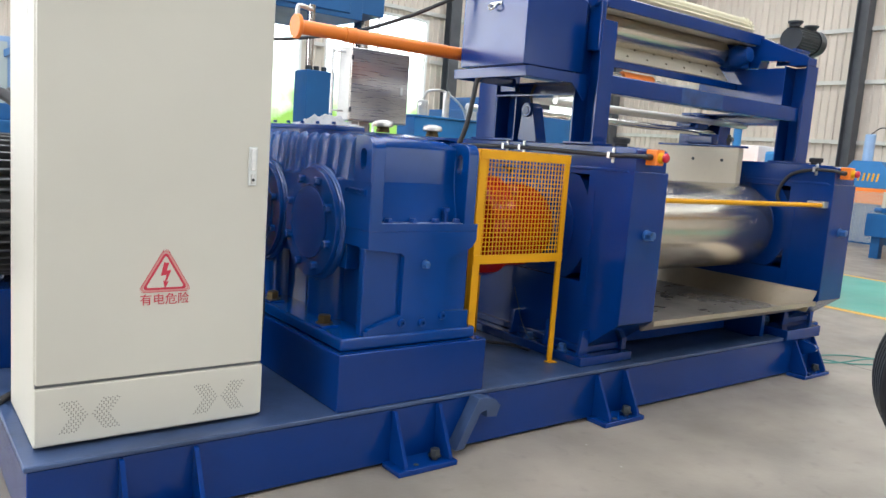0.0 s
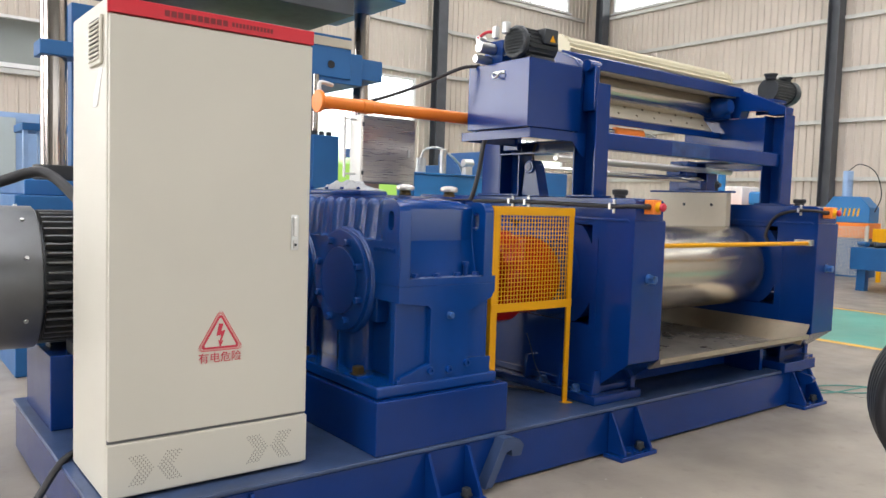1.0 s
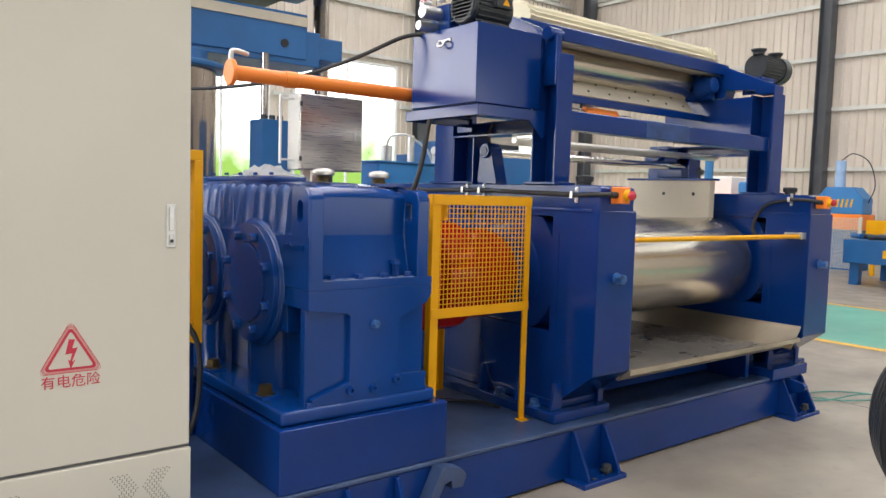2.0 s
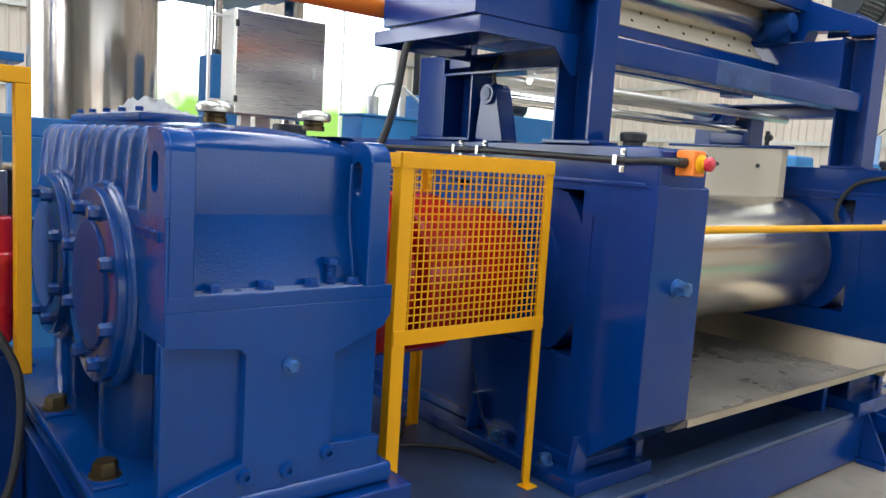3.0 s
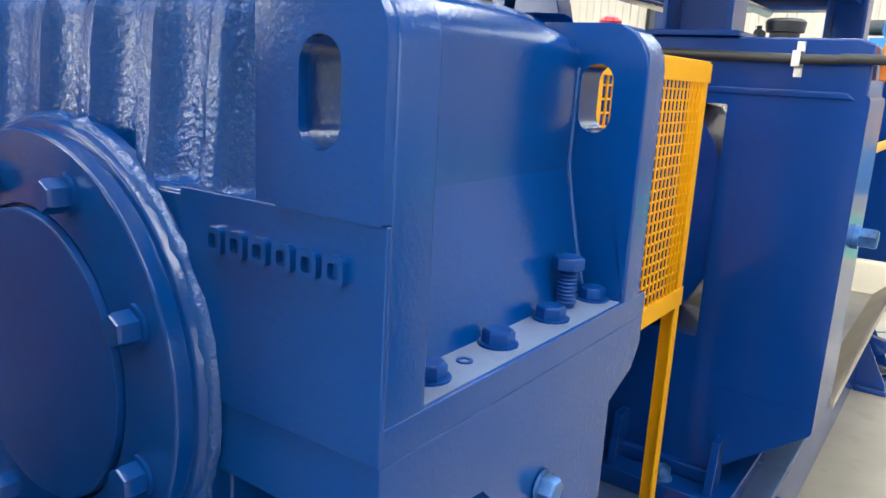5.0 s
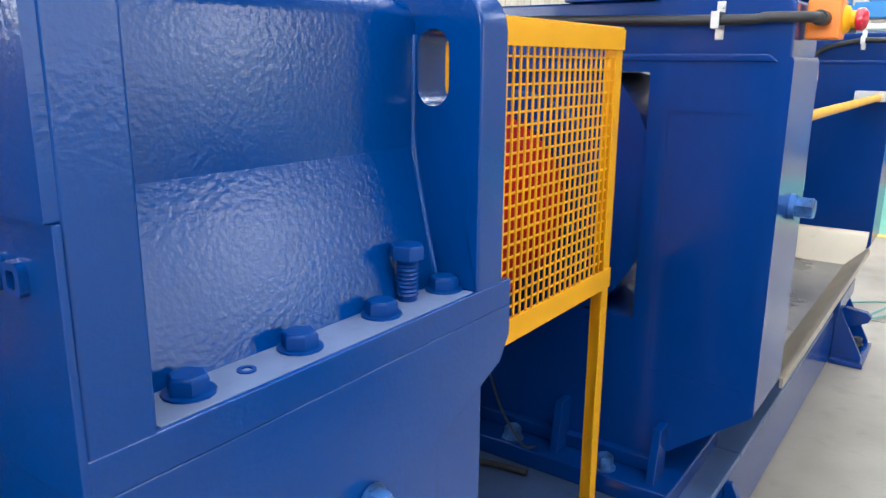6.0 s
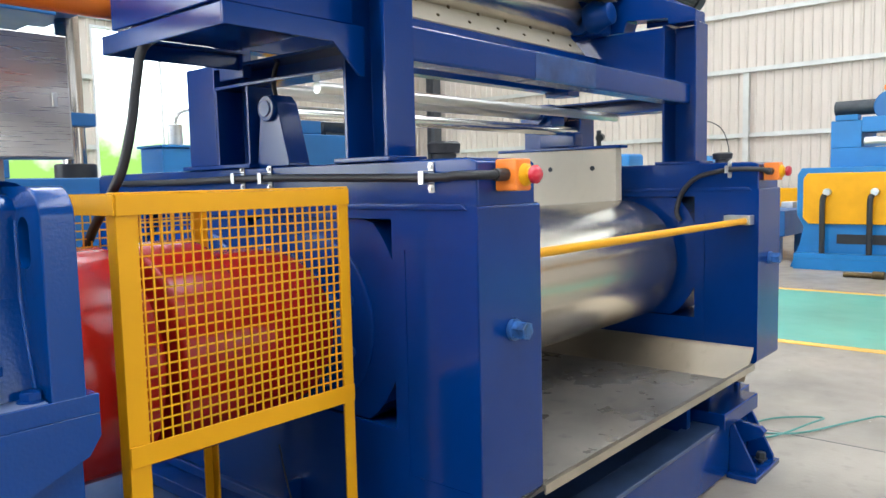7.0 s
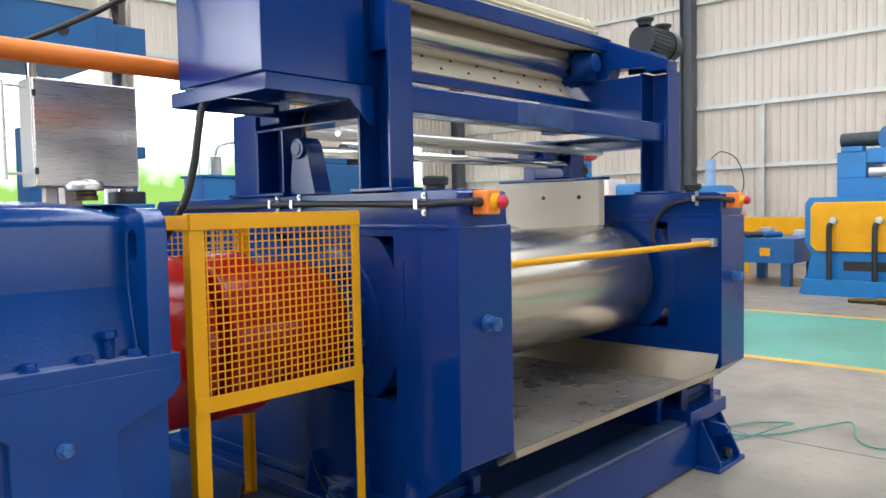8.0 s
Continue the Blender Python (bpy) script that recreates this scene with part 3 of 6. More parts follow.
TX, TZ = 0.827, 0.868
bm = B()
tri_ring(bm, TX, TZ, 0.112, 0.108, CY0 - 0.0016, CY0 - 0.0002, 0.012)
tri_ring(bm, TX, TZ, 0.094, 0.079, CY0 - 0.0016, CY0 - 0.0002, 0.009)
sg = part("warning_triangle", bm, SIGNRED, ec, "red printed electric shock warning triangle")
bm = B()
tri_ring(bm, TX, TZ, 0.1075, 0.0945, CY0 - 0.0012, CY0 - 0.0002, 0.011)
part("triangle_border", bm, SIGNPINK, ec)
bm = B()
prism(bm, [(TX - 0.006, TZ + 0.052), (TX + 0.012, TZ + 0.05), (TX + 0.004, TZ + 0.022), (TX + 0.02, TZ + 0.024), (TX + 0.003, TZ - 0.02),
           (TX + 0.012, TZ - 0.016), (TX - 0.001, TZ - 0.045), (TX - 0.008, TZ - 0.013), (TX - 0.002, TZ - 0.017), (TX + 0.004, TZ + 0.006), (TX - 0.016, TZ + 0.004)],
      "y", CY0 - 0.0016, CY0 - 0.0002)
part("lightning_bolt", bm, SIGNRED, ec)
write("warning_text", "有电危险", (TX, CY0 - 0.0012, 0.783), 0.044, (90, 0, 0), SIGNRED, ec, label="red printed warning words")
# perforated arrows on the kick panel: raised discs, the holes' shade put into their colour
bm = B()
for cx, sg2 in ((0.525, 1), (0.635, -1), (0.985, 1), (1.095, -1)):
    for i in range(8):
        for j in range(11):
            u, v = i / 7 - 0.5, j / 10 - 0.5
            px = cx + sg2 * (0.02 - abs(v) * 0.07 + (i - 3.5) * 0.0075)
            if abs(cx + 0 - px) < 0.055:
                pz = 0.388 + v * 0.105 + (0.004 if i % 2 else 0)
                lathe(bm, (px, CY0 - 0.0042, pz), (0, -1, 0), [(0, 0.0026), (0.0006, 0.0026)], 6)
tagged(part("perforations", bm, PERF, kp), kind="stuff")
# side vent
bm = B()
box(bm, CX0 - 0.012, CX0 - 0.0005, 2.80, 2.965, 1.885, 2.06, 0.004)
vt = part("side_vent", bm, CREAM, ec)
for k in range(9):
    bm = B()
    prism(bm, [(CX0 - 0.0122, 1.9 + k * 0.0165), (CX0 - 0.019, 1.9 + k * 0.0165), (CX0 - 0.0122, 1.912 + k * 0.0165)], "y", 2.815, 2.95)
    part("slat", bm, CREAM, vt)
    bm = B()
    box(bm, CX0 - 0.0135, CX0 - 0.0121, 2.815, 2.95, 1.9125 + k * 0.0165, 1.9158 + k * 0.0165)
    part("slot", bm, HOLESHADE, vt)
bm = B()
prism(bm, [(2.85, 1.868), (2.80, 1.872), (2.885, 1.735), (2.945, 1.738), (2.93, 1.79)], "x", CX0 - 0.0015, CX0 - 0.0002)
part("tape_remnant", bm, WHITE, ec, "torn strip of white tape")
bm = B()
box(bm, CX0 + 0.003, CX1 - 0.003, CY0 + 0.012, CY0 + 0.0238, 0.4995, 0.5105)
part("door_gap", bm, GREY, ec)

# ---- main motor behind the cabinet ----
MY, MZ = 4.08, 0.99
mo = thing("electric_motor", (0.8, MY, BT), "large dark grey finned electric motor on a blue pedestal", "motor")
bm = B()
lathe(bm, (-0.28, MY, MZ), (1, 0, 0), [(0, 0.24), (0.02, 0.33), (0.05, 0.35), (0.655, 0.352), (0.66, 0.345)], 48)
cw = part("fan_cowl", bm, GREY, mo, "smooth grey sheet fan cowl")
for a in (200, 235, 270, 150):
    bm = B()
    r = radians(a)
    p = Vector((0.31, MY + 0.352 * math.cos(r), MZ - 0.352 * math.sin(r)))
    lathe(bm, p, (0, math.cos(r), -math.sin(r)), [(0, 0.011), (0.008, 0.009)], 10)
    part("screw", bm, ZINC, cw)
bm = B()
lathe(bm, (0.04, MY, MZ), (1, 0, 0), [(0, 0.3515), (0.001, 0.3545), (0.007, 0.3545), (0.008, 0.3515)], 48, caps=False)
part("seam", bm, GREY, cw)
bm = B()
cyl(bm, (0.39, MY, MZ), (1.16, MY, MZ), 0.29, 40)
bd = part("body", bm, GUNMETAL, mo)
fin = None
for k in range(44):
    a = 2 * math.pi * k / 44
    if fin is None:
        bm = B()
        box(bm, 0.0, 0.74, 0.288, 0.335, -0.006, 0.006, 0.002, 1)
        fin = mesh_of(bm, "cooling_fin", GREY)
    ob = new("cooling_fin", fin)
    ob.parent = bd
    ob.matrix_basis = Matrix.Translation((0.40, MY, MZ)) @ Matrix.Rotation(a, 4, "X")
bm = B()
box(bm, 0.5, 1.1, MY - 0.33, MY - 0.2, 0.64, 0.70, 0.004)
part("foot", bm, GUNMETAL, mo)
bm = B()
box(bm, 0.5, 1.1, MY + 0.2, MY + 0.33, 0.64, 0.70, 0.004)
part("foot", bm, GUNMETAL, mo)
bm = B()
box(bm, 0.6, 0.85, MY - 0.15, MY + 0.15, 1.28, 1.42, 0.01)
part("terminal_box", bm, GREY, mo)
bm = B()
box(bm, 0.41, 1.2, 3.77, 4.40, BT, 0.64, 0.006)
part("pedestal", bm, NAVY, mo, "dark blue welded pedestal")
bm = B()
tube(bm, [(0.28, 4.55, 1.45), (0.5, 4.5, 1.52), (0.62, 4.3, 1.4), (0.66, 4.2, 1.3)], 0.03)
part("conduit", bm, BLACK, mo)

bm = B()
tube(bm, [(0.95, 3.35, BT + 0.02), (0.55, 3.36, BT + 0.02), (0.38, 3.3, 0.29), (0.2, 3.1, 0.16), (-0.05, 2.95, 0.03), (-0.5, 2.85, 0.018), (-1.2, 2.9, 0.018)], 0.016)
solo("power_cable", bm, BLACK, "thick black power cable running off the base to the floor", "cable")

# ---- gearbox ----
GX0, GX1, GY0, GY1 = 1.64, 2.205, 2.675, 4.15
gb = thing("gearbox", (1.9, 3.4, 0.525), "large navy cast-iron gearbox with round bearing covers", "gearbox")
bm = B()
box(bm, 1.507, 2.295, 2.632, 4.3, BT, 0.525, 0.006)
part("plinth", bm, NAVY, gb, "welded dark blue plinth block")
bm = B()
box(bm, 1.53, 2.25, 2.668, 4.25, 0.527, 0.582, 0.012)
box(bm, 1.642, 2.208, 2.6765, 2.70, 0.54, 0.60, 0.004)
part("foot_flange", bm, CAST, gb)
bm = B()
# lower case with recessed front panels
box(bm, GX0 + 0.075, GX1 - 0.06, GY0 + 0.06, GY1, 0.575, 0.9565, 0.003)
box(bm, GX0, GX1 - 0.005, GY0 + 0.026, GY0 + 0.07, 0.575, 0.9565, 0.006)
prism(bm, [(GX0, 0.955), (GX0 + 0.17, 0.935), (GX0 + 0.185, 0.92), (GX0 + 0.185, 0.66), (GX0 + 0.02, 0.61), (GX0 + 0.02, 0.585), (2.20, 0.585),
           (2.205, 0.66), (2.06, 0.665), (2.06, 0.90), (2.2, 0.957), (2.222, 0.99), (2.222, 1.0312), (GX0, 1.0312)], "y", GY0, GY0 + 0.03, 0.0018)
part("lower_case", bm, CAST, gb)
bm = B()
prism(bm, [(GX0 + 0.0005, 0.957), (2.20, 0.957), (2.2215, 0.99), (2.2215, 1.031), (GX0 + 0.0005, 1.031)], "y", GY0 + 0.0285, GY1, 0.001)
part("lower_flange", bm, CAST, gb)
# upper case: swept shell
bm = B()
arch = [(2.70, 1.034), (2.70, 1.064), (2.736, 1.066), (2.774, 1.237), (2.772, 1.385), (2.782, 1.418), (2.81, 1.436), (2.95, 1.45),
        (3.5, 1.458), (3.95, 1.45), (4.06, 1.43), (4.10, 1.38), (4.10, 1.034)]
xs = [GX0 + 0.06 + (GX1 - GX0 - 0.09) * k / 14 for k in range(15)]


def crown(x, y, z):
    """The top falls away towards the output side and a little towards the flank."""
    t = (x - (GX0 + GX1) / 2) / ((GX1 - GX0) / 2 - 0.03)
    return (x, y, z if z < 1.384 else 1.384 + (z - 1.384) * (1 - abs(t) ** 3 * (0.6 if t > 0 else 0.2)))


for run in (arch[:3], arch[2:4], arch[3:]):
    loops = [[bm.verts.new(crown(x, *p)) for p in run] for x in xs]
    for l0, l1 in zip(loops, loops[1:]):
        for k in range(len(run) - 1):
            bm.faces.new((l0[k], l0[k + 1], l1[k + 1], l1[k]))
for x in (xs[0], xs[-1]):
    bm.faces.new([bm.verts.new(crown(x, *p)) for p in arch])
part("upper_case", bm, CAST, gb)
bm = B()
box(bm, GX0 - 0.0005, GX1 + 0.017, GY0, 2.75, 1.0314, 1.066, 0.0016)
box(bm, GX0 - 0.002, GX0 + 0.04, 2.9305, GY1, 1.0318, 1.066, 0.001)
part("upper_flange", bm, CAST, gb)
bm = B()
box(bm, GX0 + 0.064, GX1 - 0.066, GY0 + 0.005, 2.7375, 1.0605, 1.0672, 0.0005)
part("ledge", bm, DUSTYBLUE, gb, "dusty pale blue ledge")


def cheek_pts(y0, y1, z0, z1, r, n=5):
    """A cheek's outline, square but for its rounded top front corner, with as many points as a slot has."""
    pts = []
    for k, (cy, cz) in enumerate(((y1, z1), (y0, z1), (y0, z0), (y1, z0))):
        rr = r if k == 1 else 0.002
        sy, sz = (-1 if cy == y1 else 1), (-1 if cz == z1 else 1)
        for i in range(n + 1):
            a = math.pi / 2 * (k + i / n)
            pts.append((cy + sy * rr + rr * math.cos(a), cz + sz * rr + rr * math.sin(a)))
    return pts


for cx0, cx1 in ((GX0 + 0.003, GX0 + 0.06), (GX1 - 0.062, GX1 - 0.004)):
    bm = B()
    holed(bm, cheek_pts(GY0 + 0.0005, 2.83, 1.064, 1.428, 0.055), quad_round(2.745, 1.332, 0.023, 0.045, 0.0229, 5), "x", cx0, cx1)
    rim = [e for e in bm.edges if abs(e.verts[0].co.x - e.verts[1].co.x) < 1e-6 and len(e.link_faces) == 2 and abs(e.link_faces[0].normal.dot(e.link_faces[1].normal)) < 0.5]
    bmesh.ops.bevel(bm, geom=[e for e in rim if min(v.co.y for v in e.verts) < 2.70], offset=0.004, segments=2, affect="EDGES", profile=0.5)
    part("cheek", bm, CAST, gb)
bm = B()
holed(bm, cheek_pts(GY0 + 0.002, 2.796, 1.236, 1.424, 0.05), quad_round(2.745, 1.332, 0.0232, 0.0452, 0.023, 5), "x", GX0 - 0.0065, GX0 + 0.004)
part("lug_pad", bm, CAST, gb)
# ribbed flank: narrow upright ribs between wide scooped grooves that end on a sill
for side, sx in ((GX0 + 0.03, -1), (GX1 - 0.03, 1)):
    bm = B()
    heights = [1.226, 1.230, 1.2335, 1.237, 1.242, 1.25, 1.28, 1.32, 1.36, 1.39, 1.402, 1.412, 1.421, 1.428, 1.434, 1.438]
    rows = []
    for z in heights:
        rise = min(1.0, max(0.0, (z - 1.2295) / 0.0085))
        roll = 0.046 - math.sqrt(max(0.0, 0.046 ** 2 - max(0.0, z - 1.392) ** 2))
        row = []
        for k in range(321):
            y = 2.797 + k * 0.004
            u = ((y - 2.800) % 0.1065) / 0.1065
            scoop = math.sin(math.pi * u / 0.80) ** 0.5 if 0 < u < 0.80 else 0.0
            wave = 0.0008 * math.sin(y * 61 + z * 47) + 0.0006 * math.sin(y * 143 - z * 90)
            row.append(bm.verts.new((side + sx * (0.0285 - 0.023 * rise * scoop - roll + wave * rise - 0.1 * max(0.0, z - 1.23)), y, z)))
        rows.append(row)
    for l0, l1 in zip(rows, rows[1:]):
        for k in range(320):
            bm.faces.new((l0[k], l0[k + 1], l1[k + 1], l1[k])).smooth = True
    part("flank_ribs", bm, ROUGHCAST, gb)
    bm = B()
    box(bm, min(side, side + sx * 0.028), max(side, side + sx * 0.0275), 2.80, 4.08, 1.067, 1.234, 0.006)
    part("flank_plate", bm, CAST, gb)


def bearing_cover(yc):
    zc = 1.02
    bm = B()
    lathe(bm, (GX0 + 0.012, yc, zc), (-1, 0, 0), [(0, 0.268), (0.012, 0.268), (0.03, 0.2625), (0.0325, 0.259), (0.033, 0.24)], 64)
    # rounded column under the bearing seat, with a flared foot
    column_outline = [(GX0 + 0.09, yc - 0.15)] + [(GX0 + 0.06 - 0.07 * math.sin(math.pi * k / 12), yc - 0.14 * math.cos(math.pi * k / 12)) for k in range(13)] + [(GX0 + 0.09, yc + 0.15)]
    prism(bm, column_outline, "z", 0.58, 0.87)
    box(bm, GX0 + 0.012, GX0 + 0.1, yc - 0.268, yc + 0.268, 0.84, 0.956, 0.004)
    boss = part("bearing_boss", bm, CAST, gb)
    # rough bead round the boss
    bm = B()
    rng = random.Random(int(yc * 100))
    rows = []
    for k in range(120):
        a = 2 * math.pi * k / 120
        rr = 0.266 + rng.uniform(-0.0015, 0.0015)
        w = 0.0045 + rng.uniform(-0.0018, 0.0018)
        rows.append([bm.verts.new((GX0 - 0.006 - dx * w, yc + (rr + dr * w) * math.cos(a), zc + (rr + dr * w) * math.sin(a))) for dx, dr in ((1.5, -0.6), (1.2, 0.35), (0.5, 0.9), (-0.7, 1.3))])
    for k in range(120):
        q0, q1 = rows[k], rows[(k + 1) % 120]
        for j in range(3):
            bm.faces.new((q0[j], q0[j + 1], q1[j + 1], q1[j])).smooth = True
    bmesh.ops.recalc_face_normals(bm, faces=bm.faces)
    part("bead", bm, ROUGHCAST, boss)
    bm = B()
    lathe(bm, (GX0 - 0.0065, yc, zc), (-1, 0, 0), [(0, 0.25), (0.002, 0.253), (0.03, 0.253), (0.034, 0.249), (0.035, 0.172), (0.029, 0.169)], 64)
    cv = part("cover_ring", bm, CAST, gb)
    bm = B()
    lathe(bm, (GX0 - 0.035, yc, zc), (-1, 0, 0), [(0, 0.168), (0.012, 0.167), (0.014, 0.163), (0.0145, 0.001)], 48)
    part("cover_disc", bm, COVER, cv)
    for k in range(8):
        a = 2 * math.pi * (k + 0.5) / 8
        bm = B()
        hexbolt(bm, (GX0 - 0.0415, yc + 0.208 * math.cos(a), zc + 0.208 * math.sin(a)), (-1, 0, 0), 0.0185, 0.022)
        part("cover_bolt", bm, CAST, cv)


bearing_cover(3.145)
bearing_cover(3.72)
# run of filler where the pocket meets the cheek
bm = B()
tube(bm, [(2.142, 2.773, 1.37), (2.1415, 2.774, 1.30), (2.142, 2.7735, 1.236), (2.1415, 2.756, 1.15), (2.142, 2.737, 1.07)], 0.0042, 8)
part("filler_bead", bm, ROUGHCAST, gb)
# raised maker's mark as plain rounded shapes
for k in range(6):
    y = 2.874 - k * 0.030
    bm = B()
    holed(bm, quad_round(y, 1.193, 0.0115, 0.0125, 0.006, 4), quad_round(y, 1.193, 0.0058, 0.0066, 0.003, 4), "x", GX0 - 0.010, GX0 - 0.0025)
    part("raised_mark", bm, CAST, gb)
bm = B()
box(bm, GX0 - 0.003, GX0 + 0.0035, GY0 - 0.0008, 2.93, 1.0325, 1.236, 0.0015)
part("name_pad", bm, CAST, gb)
for i, bx in enumerate((1.755, 1.883, 2.006, 2.125)):
    bm = B()
    hexbolt(bm, (bx, 2.714, 1.0655), (0, 0, 1), 0.0185, 0.0155)
    part("flange_bolt", bm, COVER, gb)
bm = B()
cyl(bm, (2.067, 2.725, 1.066), (2.067, 2.725, 1.126), 0.0115, 14)
for k in range(9):
    lathe(bm, (2.067, 2.725, 1.072 + k * 0.005), (0, 0, 1), [(0, 0.0115), (0.0025, 0.0135), (0.005, 0.0115)], 14, caps=False)
lathe(bm, (2.067, 2.725, 1.118), (0, 0, 1), [(0, 0.0205), (0.014, 0.0205), (0.017, 0.017)], 6)
part("jacking_bolt", bm, COVER, gb)
bm = B()
lathe(bm, (1.815, 2.712, 1.0655), (0, 0, 1), [(0, 0.009), (0.003, 0.009), (0.003, 0.005), (0.001, 0.005)], 14)
part("dowel", bm, COVER, gb)
bm = B()
hexbolt(bm, (1.938, GY0 - 0.002, 0.886), (0, -1, 0), 0.0165, 0.018)
part("oil_plug", bm, SPLASH, gb, "blue-spattered steel oil plug")
for px, pz in ((1.83, 0.628), (1.94, 0.622), (2.05, 0.645)):
    bm = B()
    lathe(bm, (px, GY0 - 0.001, pz), (0, -1, 0), [(0, 0.02), (0.012, 0.018), (0.012, 0.008), (0.004, 0.007)], 16)
    part("drain_plug", bm, COVER, gb)
for by in (2.92, 3.47, 4.05):
    bm = B()
    box(bm, 1.542, 1.622, by - 0.06, by + 0.06, 0.58, 0.592, 0.003)
    pd = part("bolt_pad", bm, CAST, gb)
    bm = B()
    hexbolt(bm, (1.583, by, 0.592), (0, 0, 1), 0.031, 0.034)
    part("foundation_bolt", bm, BRASS, pd, "dark bronze foundation bolt")


def breather(x, y):
    c = B()
    lathe(c, (x, y, 1.452), (0, 0, 1), [(0, 0.03), (0.012, 0.03), (0.014, 0.026), (0.020, 0.028), (0.024, 0.026)], 24)
    collar = part("breather_collar", c, BRASS, gb, "brass breather collar")
    c = B()
    lathe(c, (x, y, 1.4765), (0, 0, 1), [(0, 0.036), (0.002, 0.045), (0.014, 0.047), (0.024, 0.042), (0.03, 0.02), (0.031, 0.001)], 24)
    part("breather_cap", c, STEEL, collar, "dull metal breather cap")


breather(1.835, 2.93)
breather(2.11, 2.93)
bm = B()
box(bm, 1.72, 1.88, 3.16, 3.95, 1.448, 1.472, 0.006)
lid = part("inspection_lid", bm, CAST, gb)
for k in range(5):
    bm = B()
    hexbolt(bm, (1.735, 3.21 + k * 0.165, 1.472), (0, 0, 1), 0.011, 0.012, False)
    part("lid_bolt", bm, COVER, lid)
bm = B()
rag_rng = random.Random(4)
n = 12
g2 = [[bm.verts.new((1.76 + 0.15 * i / n + rag_rng.uniform(-.008, .008), 3.2 + 0.56 * j / n, 1.4765 + 0.05 * rag_rng.random() * math.sin(math.pi * i / n) * math.sin(math.pi * j / n) + 0.02 * math.sin(math.pi * i / n) * math.sin(math.pi * j / n))) for j in range(n + 1)] for i in range(n + 1)]
for i in range(n):
    for j in range(n):
        bm.faces.new((g2[i][j], g2[i + 1][j], g2[i + 1][j + 1], g2[i][j + 1])).smooth = True
bmesh.ops.solidify(bm, geom=bm.faces[:], thickness=0.003)
solo("plastic_bag", bm, RAGMAT, "crumpled white plastic bag lying on the gearbox", "bag")

# ---- brake and its yellow guard ----
bg = thing("brake_guard", (1.25, 3.6, BT), "yellow sheet-steel guard open at its front", "guard")
bm = B()
box(bm, 1.10, 1.512, 3.42, 3.47, 1.53, 1.575, 0.003)
box(bm, 1.472, 1.512, 3.42, 3.47, 0.72, 1.53, 0.003)
box(bm, 1.10, 1.14, 3.42, 3.47, 0.72, 1.53, 0.003)
part("front_frame", bm, YELLOW, bg)
bm = B()
box(bm, 1.10, 1.485, 3.85, 3.86, 0.72, 1.57)
box(bm, 1.10, 1.485, 3.47, 3.85, 1.56, 1.57)
box(bm, 1.11, 1.12, 3.72, 3.8, BT, 0.72)
box(bm, 1.45, 1.46, 3.72, 3.8, BT, 0.72)
part("back_sheet", bm, YELLOW, bg)
br = thing("thruster_brake", (1.38, 3.55, BT), "red electro-hydraulic brake thruster with steel head", "brake")
bm = B()
lathe(bm, (1.43, 3.555, 0.79), (0, 0, 1), [(0, 0.05), (0.01, 0.058), (0.2, 0.062), (0.23, 0.074), (0.245, 0.078), (0.262, 0.074), (0.268, 0.062), (0.36, 0.062), (0.37, 0.05)], 28)
part("pot", bm, CRIMSON, br)
bm = B()
cyl(bm, (1.43, 3.555, 1.158), (1.43, 3.555, 1.29), 0.042, 20, 0.005)
cyl(bm, (1.37, 3.555, 1.30), (1.5, 3.555, 1.30), 0.012, 12)
cyl(bm, (1.43, 3.555, 1.29), (1.43, 3.555, 1.40), 0.03, 16, 0.006)
part("head", bm, ZINC, br)
bm = B()
cyl(bm, (1.475, 3.6, 1.1), (1.475, 3.6, 1.29), 0.018, 14)
part("rod", bm, BLACK, br)
bm = B()
box(bm, 1.36, 1.5, 3.49, 3.61, BT, 0.76, 0.005)
box(bm, 1.39, 1.47, 3.51, 3.6, 0.76, 0.79, 0.003)
part("stand", bm, NAVY, br)
bm = B()
tube(bm, [(1.42, 3.44, 0.86), (1.47, 3.36, 0.72), (1.45, 3.3, 0.5), (1.38, 3.25, 0.36), (1.3, 3.3, BT + 0.014), (1.2, 3.35, BT + 0.014)], 0.012)
solo("brake_cable", bm, BLACK, "black cable hanging from the brake", "cable")

# ---- coupling and its mesh guard ----
CY, CZ = 3.21, 1.0
cp = thing("shaft_coupling", (2.6, CY, BT), "bright red gear coupling between gearbox and roll", "coupling")
bm = B()
lathe(bm, (2.22, CY, CZ), (1, 0, 0), [(0, 0.19), (0.02, 0.2), (0.03, 0.225), (0.045, 0.25), (0.07, 0.268), (0.11, 0.278), (0.258, 0.28), (0.268, 0.274), (0.272, 0.2), (0.312, 0.2)], 56)
part("gearbox_hub", bm, RED, cp)
bm = B()
lathe(bm, (2.532, CY, CZ), (1, 0, 0), [(0, 0.2), (0.001, 0.268), (0.008, 0.278), (0.018, 0.282), (0.180, 0.282), (0.190, 0.278), (0.196, 0.268), (0.197, 0.2)], 56)
part("flange_sleeve", bm, RED, cp)
bm = B()
lathe(bm, (2.729, CY, CZ), (1, 0, 0), [(0, 0.236), (0.004, 0.242), (0.20, 0.242), (0.25, 0.236), (0.30, 0.218), (0.332, 0.19), (0.348, 0.15), (0.352, 0.11)], 56)
part("roll_hub", bm, RED, cp)
bm = B()
cyl(bm, (2.19, CY, CZ), (2.22, CY, CZ), 0.12, 32)
cyl(bm, (3.07, CY, CZ), (3.12, CY, CZ), 0.105, 32)
